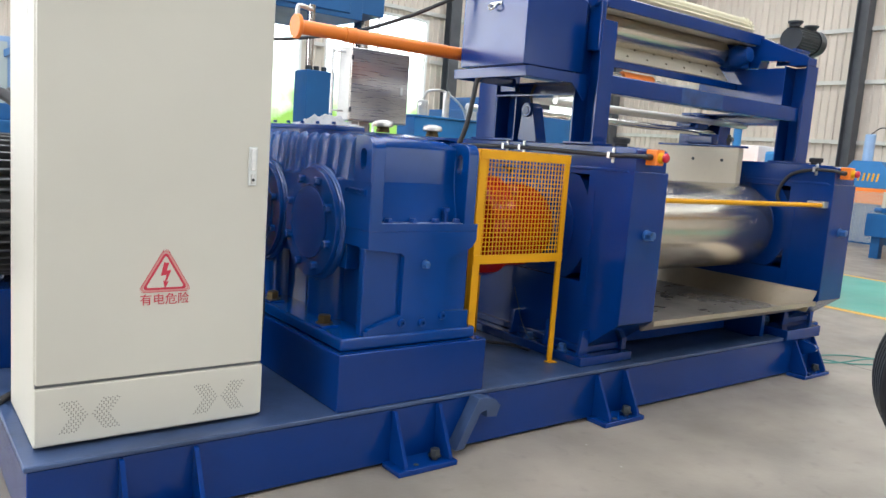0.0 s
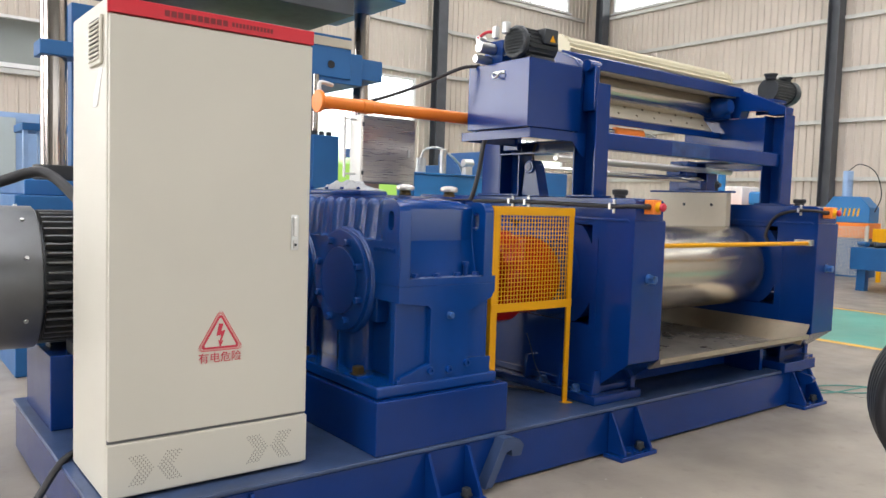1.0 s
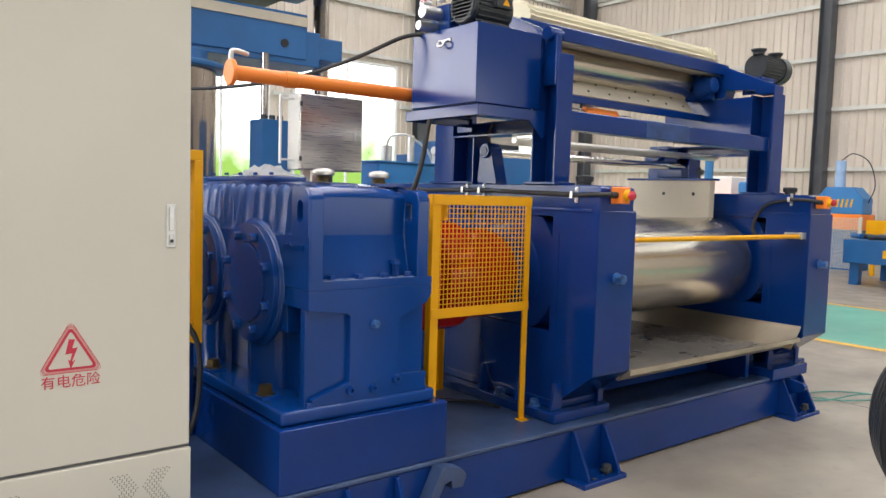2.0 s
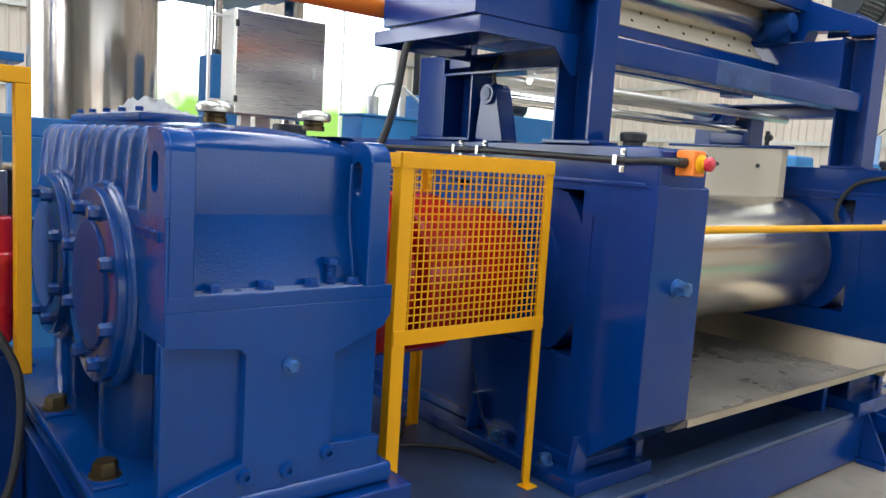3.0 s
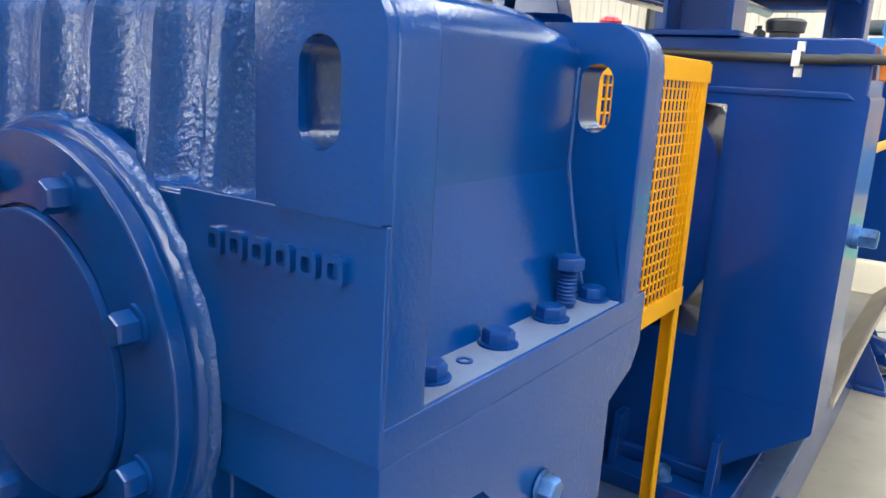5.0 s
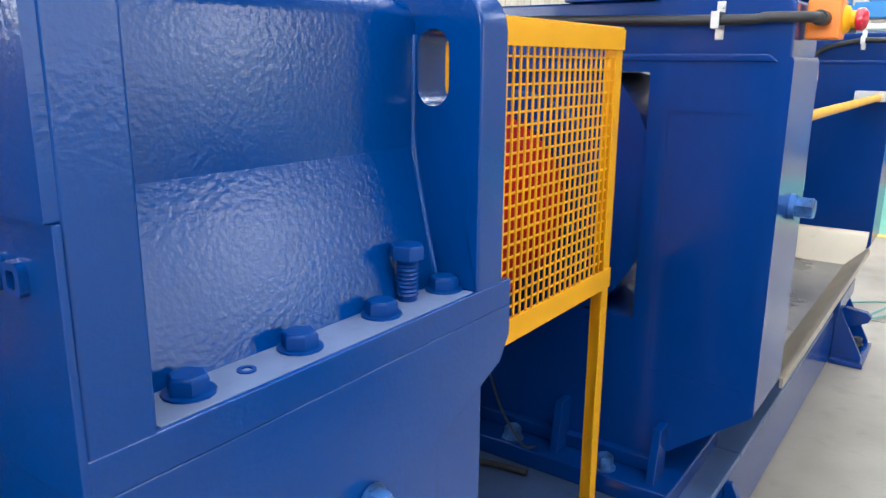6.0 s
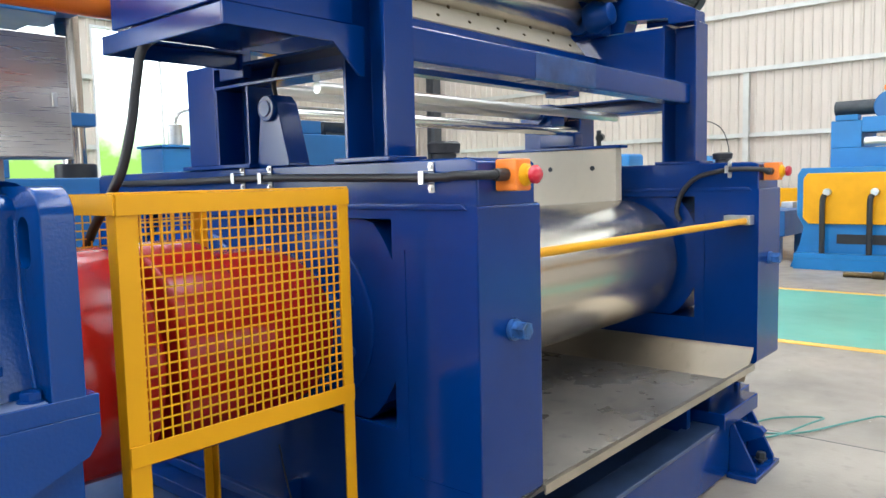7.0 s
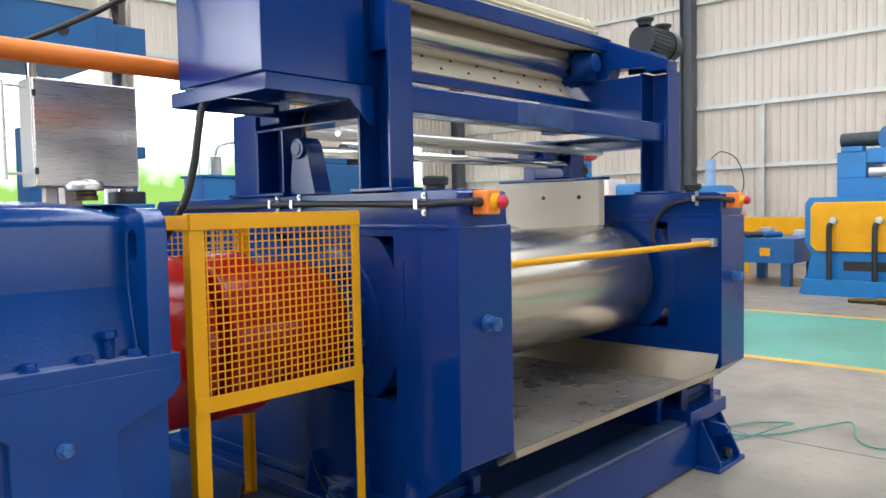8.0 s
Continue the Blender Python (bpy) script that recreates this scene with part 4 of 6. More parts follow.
cyl(bm, (2.19, 3.83, CZ), (3.10, 3.83, CZ), 0.105, 32)
part("shaft", bm, STEEL, cp)
bm = B()
lathe(bm, (2.25, 3.83, CZ), (1, 0, 0), [(0, 0.2), (0.06, 0.26), (0.24, 0.26), (0.27, 0.23), (0.5, 0.23), (0.6, 0.15)], 40)
part("rear_hub", bm, RED, cp)

AX0, AX1, AY0, AY1, AZ0, AZ1 = 2.355, 2.978, 2.852, 3.56, 0.842, 1.408
cg = thing("coupling_guard", (2.68, 3.2, BT), "safety-yellow mesh guard on legs round the coupling", "guard")
for lx0, lx1, ly, s in ((AX0, AX0 + 0.046, AY0, 1), (AX1 - 0.033, AX1, AY0, 1), (AX0, AX0 + 0.046, AY1, -1), (AX1 - 0.033, AX1, AY1, -1)):
    bm = B()
    lo, hi = sorted((ly, ly + s * 0.005))
    box(bm, lx0, lx1, lo, hi, BT + 0.004, AZ1 - 0.002, 0.0012)
    lo, hi = sorted((ly + s * 0.005, ly + s * 0.04))
    if lx0 == AX0:
        box(bm, lx0, lx0 + 0.005, lo, hi, BT + 0.004, AZ1 - 0.002, 0.0012)
    else:
        box(bm, lx1 - 0.005, lx1, lo, hi, BT + 0.004, AZ1 - 0.002, 0.0012)
    box(bm, lx0 - 0.01, lx1 + 0.01, ly - 0.03 if s > 0 else ly - 0.02, ly + 0.02 if s > 0 else ly + 0.03, BT, BT + 0.004)
    part("leg", bm, YELLOW, cg)
bm = B()
box(bm, AX0, AX1, AY0 - 0.0045, AY0 - 0.0005, AZ1 - 0.042, AZ1, 0.0012)
box(bm, AX0, AX1, AY0 - 0.0005, AY0 + 0.035, AZ1 + 0.0005, AZ1 + 0.005, 0.0012)
part("top_rail", bm, YELLOW, cg)
bm = B()
box(bm, AX0 + 0.001, AX1 - 0.001, AY0 - 0.0045, AY0 - 0.0005, AZ0, AZ0 + 0.046, 0.0012)
part("bottom_rail", bm, YELLOW, cg)
bm = B()
box(bm, AX0 - 0.0045, AX0 - 0.0005, AY0, AY1, AZ1 - 0.042, AZ1, 0.0012)
part("side_rail", bm, YELLOW, cg)
bm = B()
box(bm, AX0, AX1, AY1 + 0.0005, AY1 + 0.0045, AZ1 - 0.042, AZ1, 0.0012)
part("rear_rail", bm, YELLOW, cg)
bm = B()
box(bm, AX0, AX1, AY1 + 0.0005, AY1 + 0.0045, AZ0, AZ0 + 0.046, 0.0012)
part("rear_rail", bm, YELLOW, cg)


def mesh_panel(bm, along, a0, a1, at, z0, z1, nx, nz):
    w = 0.0018
    for i in range(nx + 1):
        s = a0 + (a1 - a0) * i / nx
        if along == "x":
            box(bm, s - w, s + w, at + 0.001, at + 0.0045, z0, z1)
        else:
            box(bm, at + 0.001, at + 0.0045, s - w, s + w, z0, z1)
    for k in range(nz + 1):
        z = z0 + (z1 - z0) * k / nz
        if along == "x":
            box(bm, a0, a1, at + 0.0047, at + 0.0082, z - w, z + w)
        else:
            box(bm, at + 0.0047, at + 0.0082, a0, a1, z - w, z + w)


bm = B()
mesh_panel(bm, "x", AX0 + 0.03, AX1 - 0.03, AY0 + 0.002, AZ0 + 0.04, AZ1 - 0.035, 24, 21)
tagged(part("front_mesh", bm, YELLOW, cg), kind="stuff")
bm = B()
mesh_panel(bm, "x", AX0 + 0.03, AX1 - 0.03, AY1 - 0.012, AZ0 + 0.04, AZ1 - 0.035, 24, 21)
tagged(part("rear_mesh", bm, YELLOW, cg), kind="stuff")

# ---- mill frames ----
FY0, FY1, FZ0, FZ1 = 2.54, 4.62, 0.36, 1.48


def mill_frame(x0, x1):
    """Cast side frame: a square window for the round-shouldered bearing blocks, a banded cap and a chamfered chin."""
    s = thing("mill_side_frame", ((x0 + x1) / 2, 3.6, BT), "heavy navy painted side frame of a two-roll mill", "machine frame", group="mill side frames")
    yc, y0, y1, z0, z1, c = 3.52, 2.845, 4.2, 0.722, 1.32, 0.004
    inner = [(y0, z0 + c), (y0, z1 - c), (y0 + c, z1), (y1 - c, z1), (y1, z1 - c), (y1, z0 + c), (y1 - c, z0), (y0 + c, z0)]
    outer = [(FY0, 0.54), (FY0, 1.355), (FY0 + 0.02, 1.358), (FY1 - 0.02, 1.358), (FY1, 1.355), (FY1, 0.54), (FY1 - 0.24, FZ0), (FY0 + 0.235, FZ0)]
    bm = B()
    holed(bm, outer, inner, "x", x0, x1)
    bmesh.ops.bevel(bm, geom=[e for e in bm.edges if abs(e.verts[0].co.x - e.verts[1].co.x) > 0.1 and max(v.co.y for v in e.verts) < 2.545], offset=0.008, segments=2, affect="EDGES", profile=0.5)
    part("housing", bm, NAVY, s)
    bm = B()
    prism(bm, [(FY0 + 0.008, 1.352), (FY1 - 0.008, 1.352), (FY1 - 0.008, FZ1 - 0.02), (FY1 - 0.03, FZ1), (FY0 + 0.04, FZ1), (FY0 + 0.008, FZ1 - 0.012)], "x", x0 + 0.012, x1 - 0.012, 0.006)
    part("cap", bm, NAVY, s)
    bm = B()
    for fx0, fx1 in ((x0 - 0.006, x0 + 0.01), (x1 - 0.01, x1 + 0.006)):
        prism(bm, [(FY0 + 0.03, 1.345), (FY0 + 0.05, 1.362), (4.55, 1.362), (4.55, 1.345)], "x", fx0, fx1, 0.003)
        holed(bm, [(FY0 + 0.002, 0.55), (FY0 + 0.002, 1.265), (y0 - 0.005, 1.265), (y0 - 0.005, 0.55)], [(FY0 + 0.03, 0.6), (FY0 + 0.03, 1.235), (y0 - 0.05, 1.235), (y0 - 0.05, 0.6)], "x", fx0 + 0.003, fx1 - 0.003)
    part("raised_border", bm, NAVY, s)
    bm = B()
    box(bm, x0 - 0.1, x1 + 0.045, 2.69, 4.42, BT + 0.001, BT + 0.052, 0.005)
    box(bm, x0 - 0.02, x1 + 0.02, 2.76, 4.4, BT + 0.053, FZ0 + 0.01, 0.005)
    ft = part("sole_plate", bm, NAVY, s)
    for gy, sg3 in ((2.745, -1), (3.01, -1), (3.3, -1)):
        for gx, d in ((x0, -1), (x1, 1)):
            bm = B()
            prism(bm, [(gx, BT + 0.053), (gx + d * (0.075 if d < 0 else 0.043), BT + 0.053), (gx + d * (0.072 if d < 0 else 0.04), BT + 0.07), (gx + d * 0.05, 0.47), (gx, 0.47)], "y", gy - 0.011, gy + 0.011, 0.002)
            part("gusset", bm, NAVY, ft)
    for gy in (2.85, 3.12):
        bm = B()
        hexbolt(bm, (x0 - 0.062, gy + 0.02, BT + 0.0525), (0, 0, 1), 0.024, 0.032)
        part("sole_bolt", bm, SPLASH, ft)
    for yb in (CY, 3.83):
        bm = B()
        lo, hi = (y0 + 0.003, 3.518) if yb < 3.5 else (3.522, y1 - 0.003)
        edge = []
        for k in range(48):
            a = 2 * math.pi * k / 48
            edge.append((min(hi, max(lo, yb + 0.392 * math.cos(a))), min(z1 - 0.003, max(z0 + 0.003, CZ + 0.03 + 0.392 * math.sin(a)))))
        prism(bm, edge, "x", x0 + 0.014, x1 - 0.014)
        part("bearing_block", bm, NAVY, s)
        bm = B()
        for d, px in ((-1, x0 + 0.028), (1, x1 - 0.028)):
            lathe(bm, (px, yb, CZ), (d, 0, 0), [(0, 0.272), (0.02, 0.272), (0.026, 0.262), (0.027, 0.15), (0.05, 0.14), (0.051, 0.11)], 40)
        cvr = part("bearing_cap", bm, NAVY, s)
        for d, px in ((-1, x0 + 0.001), (1, x1 - 0.001)):
            for k in range(8):
                a = 2 * math.pi * (k + 0.5) / 8
                bm = B()
                hexbolt(bm, (px, yb + 0.2 * math.cos(a), CZ + 0.2 * math.sin(a)), (d, 0, 0), 0.013, 0.014)
                part("cap_bolt", bm, COVER, cvr)
    # adjusting bolt, top plug
    bm = B()
    bx = (x0 + x1) / 2 + 0.003
    cyl(bm, (bx, FY0 + 0.001, 1.02), (bx, FY0 - 0.012, 1.02), 0.03, 20)
    lathe(bm, (bx, FY0 - 0.012, 1.02), (0, -1, 0), [(0, 0.026), (0.036, 0.026), (0.04, 0.022)], 6)
    part("adjusting_bolt", bm, SPLASH, s, "paint-spattered hex bolt")
    bm = B()
    lathe(bm, (bx, 2.77, FZ1), (0, 0, 1), [(0, 0.035), (0.018, 0.035), (0.02, 0.045), (0.045, 0.048), (0.052, 0.04)], 12)
    part("lubricator_cap", bm, BLACK, s, "black cap")
    return s


mill_frame(3.13, 3.412)
mill_frame(5.24, 5.55)


def estop(x0, y0, z0):
    e = thing("emergency_stop", (x0 + 0.05, y0, z0), "orange emergency stop box with red mushroom button", "emergency stop", group="emergency stops on the mill frames")
    bm = B()
    box(bm, x0, x0 + 0.066, y0, y0 + 0.068, z0, z0 + 0.082, 0.005)
    part("box", bm, ORANGE, e)
    bm = B()
    lathe(bm, (x0 + 0.038, y0, z0 + 0.041), (0, -1, 0), [(0, 0.03), (0.008, 0.028), (0.014, 0.018), (0.022, 0.018)], 20)
    part("collar", bm, YELLOW, e)
    bm = B()
    lathe(bm, (x0 + 0.038, y0 - 0.0222, z0 + 0.041), (0, -1, 0), [(0, 0.018), (0.002, 0.023), (0.014, 0.024), (0.022, 0.016), (0.024, 0.001)], 20)
    part("button", bm, CRIMSON, e)
    bm = B()
    cyl(bm, (x0, y0 + 0.034, z0 + 0.042), (x0 - 0.045, y0 + 0.034, z0 + 0.042), 0.016, 16)
    part("cable_gland", bm, BLACK, e)


estop(3.208, 2.474, 1.392)
estop(5.30, 2.474, 1.392)
for fx, clips, pts in ((3.13, (2.70, 3.40, 3.55), [(3.17, 2.508, 1.434), (3.15, 2.51, 1.434), (3.125, 2.53, 1.434), (3.112, 2.60, 1.434), (3.112, 2.7, 1.431), (3.112, 3.4, 1.444), (3.112, 3.9, 1.44), (3.112, 4.4, 1.44)]),
                       (5.24, (2.68,), [(5.262, 2.508, 1.434), (5.25, 2.51, 1.436), (5.232, 2.54, 1.444), (5.222, 2.62, 1.447), (5.222, 2.7, 1.443), (5.222, 2.83, 1.41), (5.222, 2.9, 1.34), (5.222, 2.93, 1.25), (5.222, 2.91, 1.2)])):
    bm = B()
    tube(bm, pts, 0.0115)
    solo("corrugated_conduit", bm, BLACK, "black corrugated conduit clipped along the mill frame", "cable", group="conduits on the mill frames")
    for cy in clips:
        bm = B()
        cz = 1.447 if fx > 5 else 1.431 + max(0, cy - 2.7) * 0.018
        box(bm, fx - 0.034, fx - 0.030, cy - 0.009, cy + 0.009, cz - 0.014, cz + 0.014, 0.001)
        box(bm, fx - 0.034, fx + 0.012, cy - 0.009, cy + 0.009, cz + 0.0135, cz + 0.0175, 0.001)
        box(bm, fx - 0.034, fx + 0.012, cy - 0.009, cy + 0.009, cz - 0.0175, cz - 0.0135, 0.001)
        box(bm, fx + 0.007, fx + 0.0115, cy - 0.009, cy + 0.009, cz - 0.04, cz + 0.04, 0.001)
        cyl(bm, (fx + 0.007, cy, cz + 0.029), (fx + 0.001, cy, cz + 0.029), 0.006, 8)
        cyl(bm, (fx + 0.007, cy, cz - 0.029), (fx + 0.001, cy, cz - 0.029), 0.006, 8)
        solo("conduit_clip", bm, ZINC, "zinc saddle clip holding the conduit", "clip", group="conduit clips")

# ---- rolls, rail, tray, stock guides ----
for yr in (CY, 3.83):
    r = thing("mill_roll", (4.3, yr, CZ - 0.3), "mirror-polished steel mill roll between the side frames", "roll", group="mill rolls")
    bm = B()
    lathe(bm, (3.44, yr, CZ), (1, 0, 0), [(0, 0.16), (0.01, 0.29), (0.02, 0.303), (0.03, 0.305), (1.73, 0.305), (1.74, 0.303), (1.755, 0.29), (1.76, 0.16)], 96)
    part("barrel", bm, MIRROR, r)
    bm = B()
    cyl(bm, (3.36, yr, CZ), (3.44, yr, CZ), 0.13, 32)
    cyl(bm, (5.20, yr, CZ), (5.29, yr, CZ), 0.13, 32)
    part("journal", bm, STEEL, r)
rl = thing("safety_rail", (4.3, 2.57, 1.2), "yellow tubular safety rail in front of the roll", "safety rail")
bm = B()
cyl(bm, (3.43, 2.585, 1.207), (5.175, 2.585, 1.207), 0.0145, 16)
part("bar", bm, YELLOW, rl)
for bx0, bx1 in ((3.4125, 3.43), (5.175, 5.2395)):
    bm = B()
    box(bm, bx0, bx1, 2.56, 2.68, 1.188, 1.232, 0.003)
    part("bracket", bm, ZINC, rl, "zinc mounting bracket")

tr = thing("drip_tray", (4.3, 3.2, 0.45), "shallow stainless drip tray under the rolls, oil stained", "tray")
bm = B()
box(bm, 3.43, 5.10, 2.62, 3.95, 0.468, 0.474)
part("floor_sheet", bm, TRAYSTEEL, tr, "oil-stained stainless floor sheet")
bm = B()
prism(bm, [(2.619, 0.468), (2.62, 0.474), (2.55, 0.540), (2.533, 0.540), (2.533, 0.512), (2.541, 0.512), (2.541, 0.534), (2.547, 0.534), (2.613, 0.468)], "x", 3.418, 5.19)
part("front_lip", bm, TRAYWALL, tr)
bm = B()
prism(bm, [(5.10, 0.4745), (5.105, 0.469), (5.215, 0.585), (5.225, 0.61), (5.22, 0.61), (5.21, 0.588)], "y", 2.55, 3.95)
part("end_wall", bm, TRAYWALL, tr)
bm = B()
prism(bm, [(3.95, 0.474), (3.955, 0.468), (4.06, 0.62), (4.055, 0.624)], "x", 3.43, 5.2)
part("back_wall", bm, TRAYWALL, tr)
bm = B()
box(bm, 3.45, 5.1, 3.0, 3.05, BT, 0.4675)
box(bm, 3.45, 5.1, 3.7, 3.75, BT, 0.4675)
box(bm, 4.86, 4.9, 2.72, 3.0, 0.262, 0.4675)
part("bearer", bm, NAVY, tr)

for gx in (5.08,):
    sgd = thing("stock_guide", (gx, 3.5, 1.3), "cream nylon stock guide plate standing on the rolls", "stock guide", group="stock guides over the rolls")
    bm = B()
    pts = [(3.17, 1.565), (3.17, 1.306)]
    for k in range(0, 11):
        a = radians(90 - k * 6)
        pts.append((CY + 0.3065 * math.cos(a), CZ + 0.3065 * math.sin(a)))
    for k in range(10, -1, -1):
        a = radians(90 + k * 6)
        pts.append((3.83 + 0.3065 * math.cos(a), CZ + 0.3065 * math.sin(a)))
    pts += [(3.87, 1.565)]
    prism(bm, pts, "x", gx - 0.03, gx + 0.03)
    pl = part("plate", bm, SCREEN, sgd)
    for hy in (3.30, 3.55):
        bm = B()
        cyl(bm, (gx - 0.0302, hy, 1.47), (gx - 0.034, hy, 1.47), 0.0125, 14)
        part("bolt", bm, GUNMETAL, pl)
    bm = B()
    box(bm, gx - 0.034, gx + 0.06, 3.15, 3.89, 1.567, 1.582, 0.003)
    box(bm, gx - 0.03, gx + 0.05, 3.4, 3.62, 1.582, 1.66, 0.01)
    part("carrier", bm, NAVY, sgd)
    bm = B()
    cyl(bm, (gx, 3.28, 1.582), (gx, 3.28, 1.66), 0.012, 12)
    cyl(bm, (gx + 0.06, 3.3, 1.63), (gx - 0.03, 3.26, 1.62), 0.02, 12)
    part("clamp_screw", bm, GUNMETAL, sgd)

# cables on the deck by the coupling
for pts in ([(2.33, 3.5, BT + 0.012), (2.5, 3.3, BT + 0.012), (2.75, 3.36, BT + 0.012), (2.95, 3.2, BT + 0.012), (2.99, 3.05, BT + 0.012)],
            [(2.34, 3.7, BT + 0.012), (2.45, 3.45, BT + 0.012), (2.62, 3.5, BT + 0.03), (2.8, 3.42, BT + 0.012), (2.96, 3.6, BT + 0.012)]):
    bm = B()
    tube(bm, pts, 0.009)
    solo("deck_cable", bm, BLACK, "black cable lying loose on the blue deck", "cable", group="cables on the deck")
bm = B()
tube(bm, [(3.02, 3.25, 0.62), (2.98, 3.17, 0.55), (2.975, 3.12, 0.45), (3.0, 3.07, 0.36), (3.05, 3.06, BT + 0.057)], 0.003, 6)
solo("grease_line", bm, GUNMETAL, "thin bare grease line curving down to the frame foot", "pipe")

# ---- stock blender over the mill ----
sb = thing("stock_blender", (4.3, 3.3, FZ1), "navy overhead stock blender frame bolted on the mill frames", "stock blender")


def end_support(x0, x1, front_top):
    zb = FZ1 + 0.0145
    bm = B()
    prism(bm, [(x0, 2.865), (x1, 2.865), (x1, 3.04), (x0, 3.04), (x0, 3.028), (x1 - 0.012, 3.028), (x1 - 0.012, 2.877), (x0, 2.877)], "z", zb, front_top, 0.0015)
    part("front_post", bm, NAVY, sb)
    bm = B()
    prism(bm, [(x0, 3.51), (x1, 3.51), (x1, 3.703), (x0, 3.703), (x0, 3.691), (x1 - 0.012, 3.691), (x1 - 0.012, 3.522), (x0, 3.522)], "z", zb, 1.751, 0.0015)
    part("rear_post", bm, NAVY, sb)
    bm = B()
    box(bm, x0, x1, 3.704, 3.88, zb, 1.84, 0.004)
    part("rear_column", bm, NAVY, sb)
    for y0, y1 in ((2.84, 3.07), (3.49, 3.9)):
        bm = B()
        box(bm, x0 - 0.02, x1 + 0.02, y0, y1, FZ1 + 0.0005, zb - 0.0005, 0.002)
        part("base_plate", bm, NAVY, sb)
    bm = B()
    prism(bm, [(3.041, 1.752), (3.703, 1.752), (3.703, 1.764), (3.041, 1.764)], "x", x0, x1 - 0.012, 0.002)
    box(bm, x1 - 0.012, x1, 3.041, 3.703, 1.752, 1.83, 0.002)
    box(bm, x0, x1 - 0.0125, 3.041, 3.703, 1.82, 1.83, 0.002)
    part("cross_plate", bm, NAVY, sb)


end_support(3.145, 3.262, 2.155)
end_support(5.295, 5.44, 2.175)
bm = B()
box(bm, 5.30, 5.315, 3.04, 3.75, 1.90, 2.165, 0.003)
box(bm, 5.316, 5.44, 3.6, 3.75, FZ1 + 0.4, 2.165, 0.003)
part("end_plate", bm, NAVY, sb)
# sloped arm that carries the roll end and the motor
for ax0, ax1 in ((5.31, 5.43),):
    bm = B()
    prism(bm, [(2.875, 2.178), (2.875, 2.232), (2.90, 2.245), (3.247, 2.392), (3.34, 2.41), (3.75, 2.43), (3.78, 2.40), (3.78, 2.18), (3.26, 2.170), (3.24, 2.226), (3.02, 2.21), (3.015, 2.178)], "x", ax0, ax1, 0.004)
    part("arm", bm, NAVY, sb)
bm = B()
prism(bm, [(3.03, 2.10), (3.03, 2.26), (3.10, 2.33), (3.30, 2.42), (3.75, 2.44), (3.75, 2.10)], "x", 3.19, 3.255, 0.006)
part("arm", bm, NAVY, sb)
bm = B()
box(bm, 3.2, 3.24, 2.93, 3.03, 2.0, 2.27, 0.01)
cyl(bm, (3.17, 2.98, 2.27), (3.27, 2.98, 2.27), 0.035, 16)
part("pivot_bracket", bm, NAVY, sb)
# long beam between the posts: open channel
bm = B()
prism(bm, [(2.985, 1.775), (2.90, 1.775), (2.893, 1.785), (2.893, 1.868), (2.90, 1.876), (2.985, 1.876), (2.985, 1.868), (2.91, 1.866), (2.904, 1.86), (2.904, 1.795), (2.91, 1.787), (2.985, 1.783)], "x", 3.264, 5.293)
lb = part("long_beam", bm, NAVY, sb)
for x0, x1 in ((3.93, 4.36),):
    bm = B()
    prism(bm, [(2.982, 1.7735), (2.899, 1.7735), (2.8915, 1.784), (2.8915, 1.869), (2.899, 1.8775), (2.982, 1.8775), (2.982, 1.8765), (2.90, 1.8765), (2.8925, 1.868), (2.8925, 1.785), (2.90, 1.7745), (2.982, 1.7745)], "x", x0, x1)
    part("film_wrap", bm, FILM, lb, "crinkled clear film left on the beam")
bm = B()
prism(bm, [(3.75, 1.90), (3.67, 1.90), (3.67, 1.99), (3.75, 1.99)], "x", 3.264, 5.293, 0.005)
part("rear_beam", bm, NAVY, sb)
# drip tray with blue edge
bm = B()
prism(bm, [(3.262, 2.335), (3.262, 2.41), (3.272, 2.418), (3.285, 2.41), (3.285, 2.335)], "x", 3.26, 5.36, 0.003)
part("tray_edge", bm, NAVY, sb)
bm = B()
prism(bm, [(3.29, 2.333), (3.29, 2.339), (3.66, 2.375), (3.66, 2.369)], "x", 3.27, 5.30)
part("tray_sheet", bm, SCREEN, sb, "pale sheet underside of the upper tray")
# ribbed cover roll on top
bm = B()
n = 22
outline = []
for k in range(n + 1):
    a = math.pi * (1.02 - 1.04 * k / n)
    rr = 0.105 + (0.006 if k % 2 else -0.004)
    outline.append((3.46 + 1.25 * rr * math.cos(a), 2.445 + rr * math.sin(a)))
prism(bm, outline, "x", 3.42, 5.27)
rc = part("ribbed_cover", bm, CREAMROLL, sb, "pale cream ribbed cover")
bm = B()
prism(bm, [(3.46 + (p[0] - 3.46) * 1.06, 2.445 + (p[1] - 2.445) * 1.06) for p in outline], "x", 3.38, 3.418)
part("cover_band", bm, CREAMROLL, rc)
bm = B()
prism(bm, [(3.46 + (p[0] - 3.46) * 1.06, 2.445 + (p[1] - 2.445) * 1.06) for p in outline], "x", 5.272, 5.30)
part("cover_band", bm, CREAMROLL, rc)
bm = B()
box(bm, 3.42, 5.27, 3.34, 3.6, 2.405, 2.44)
part("cover_shelf", bm, NAVY, sb)
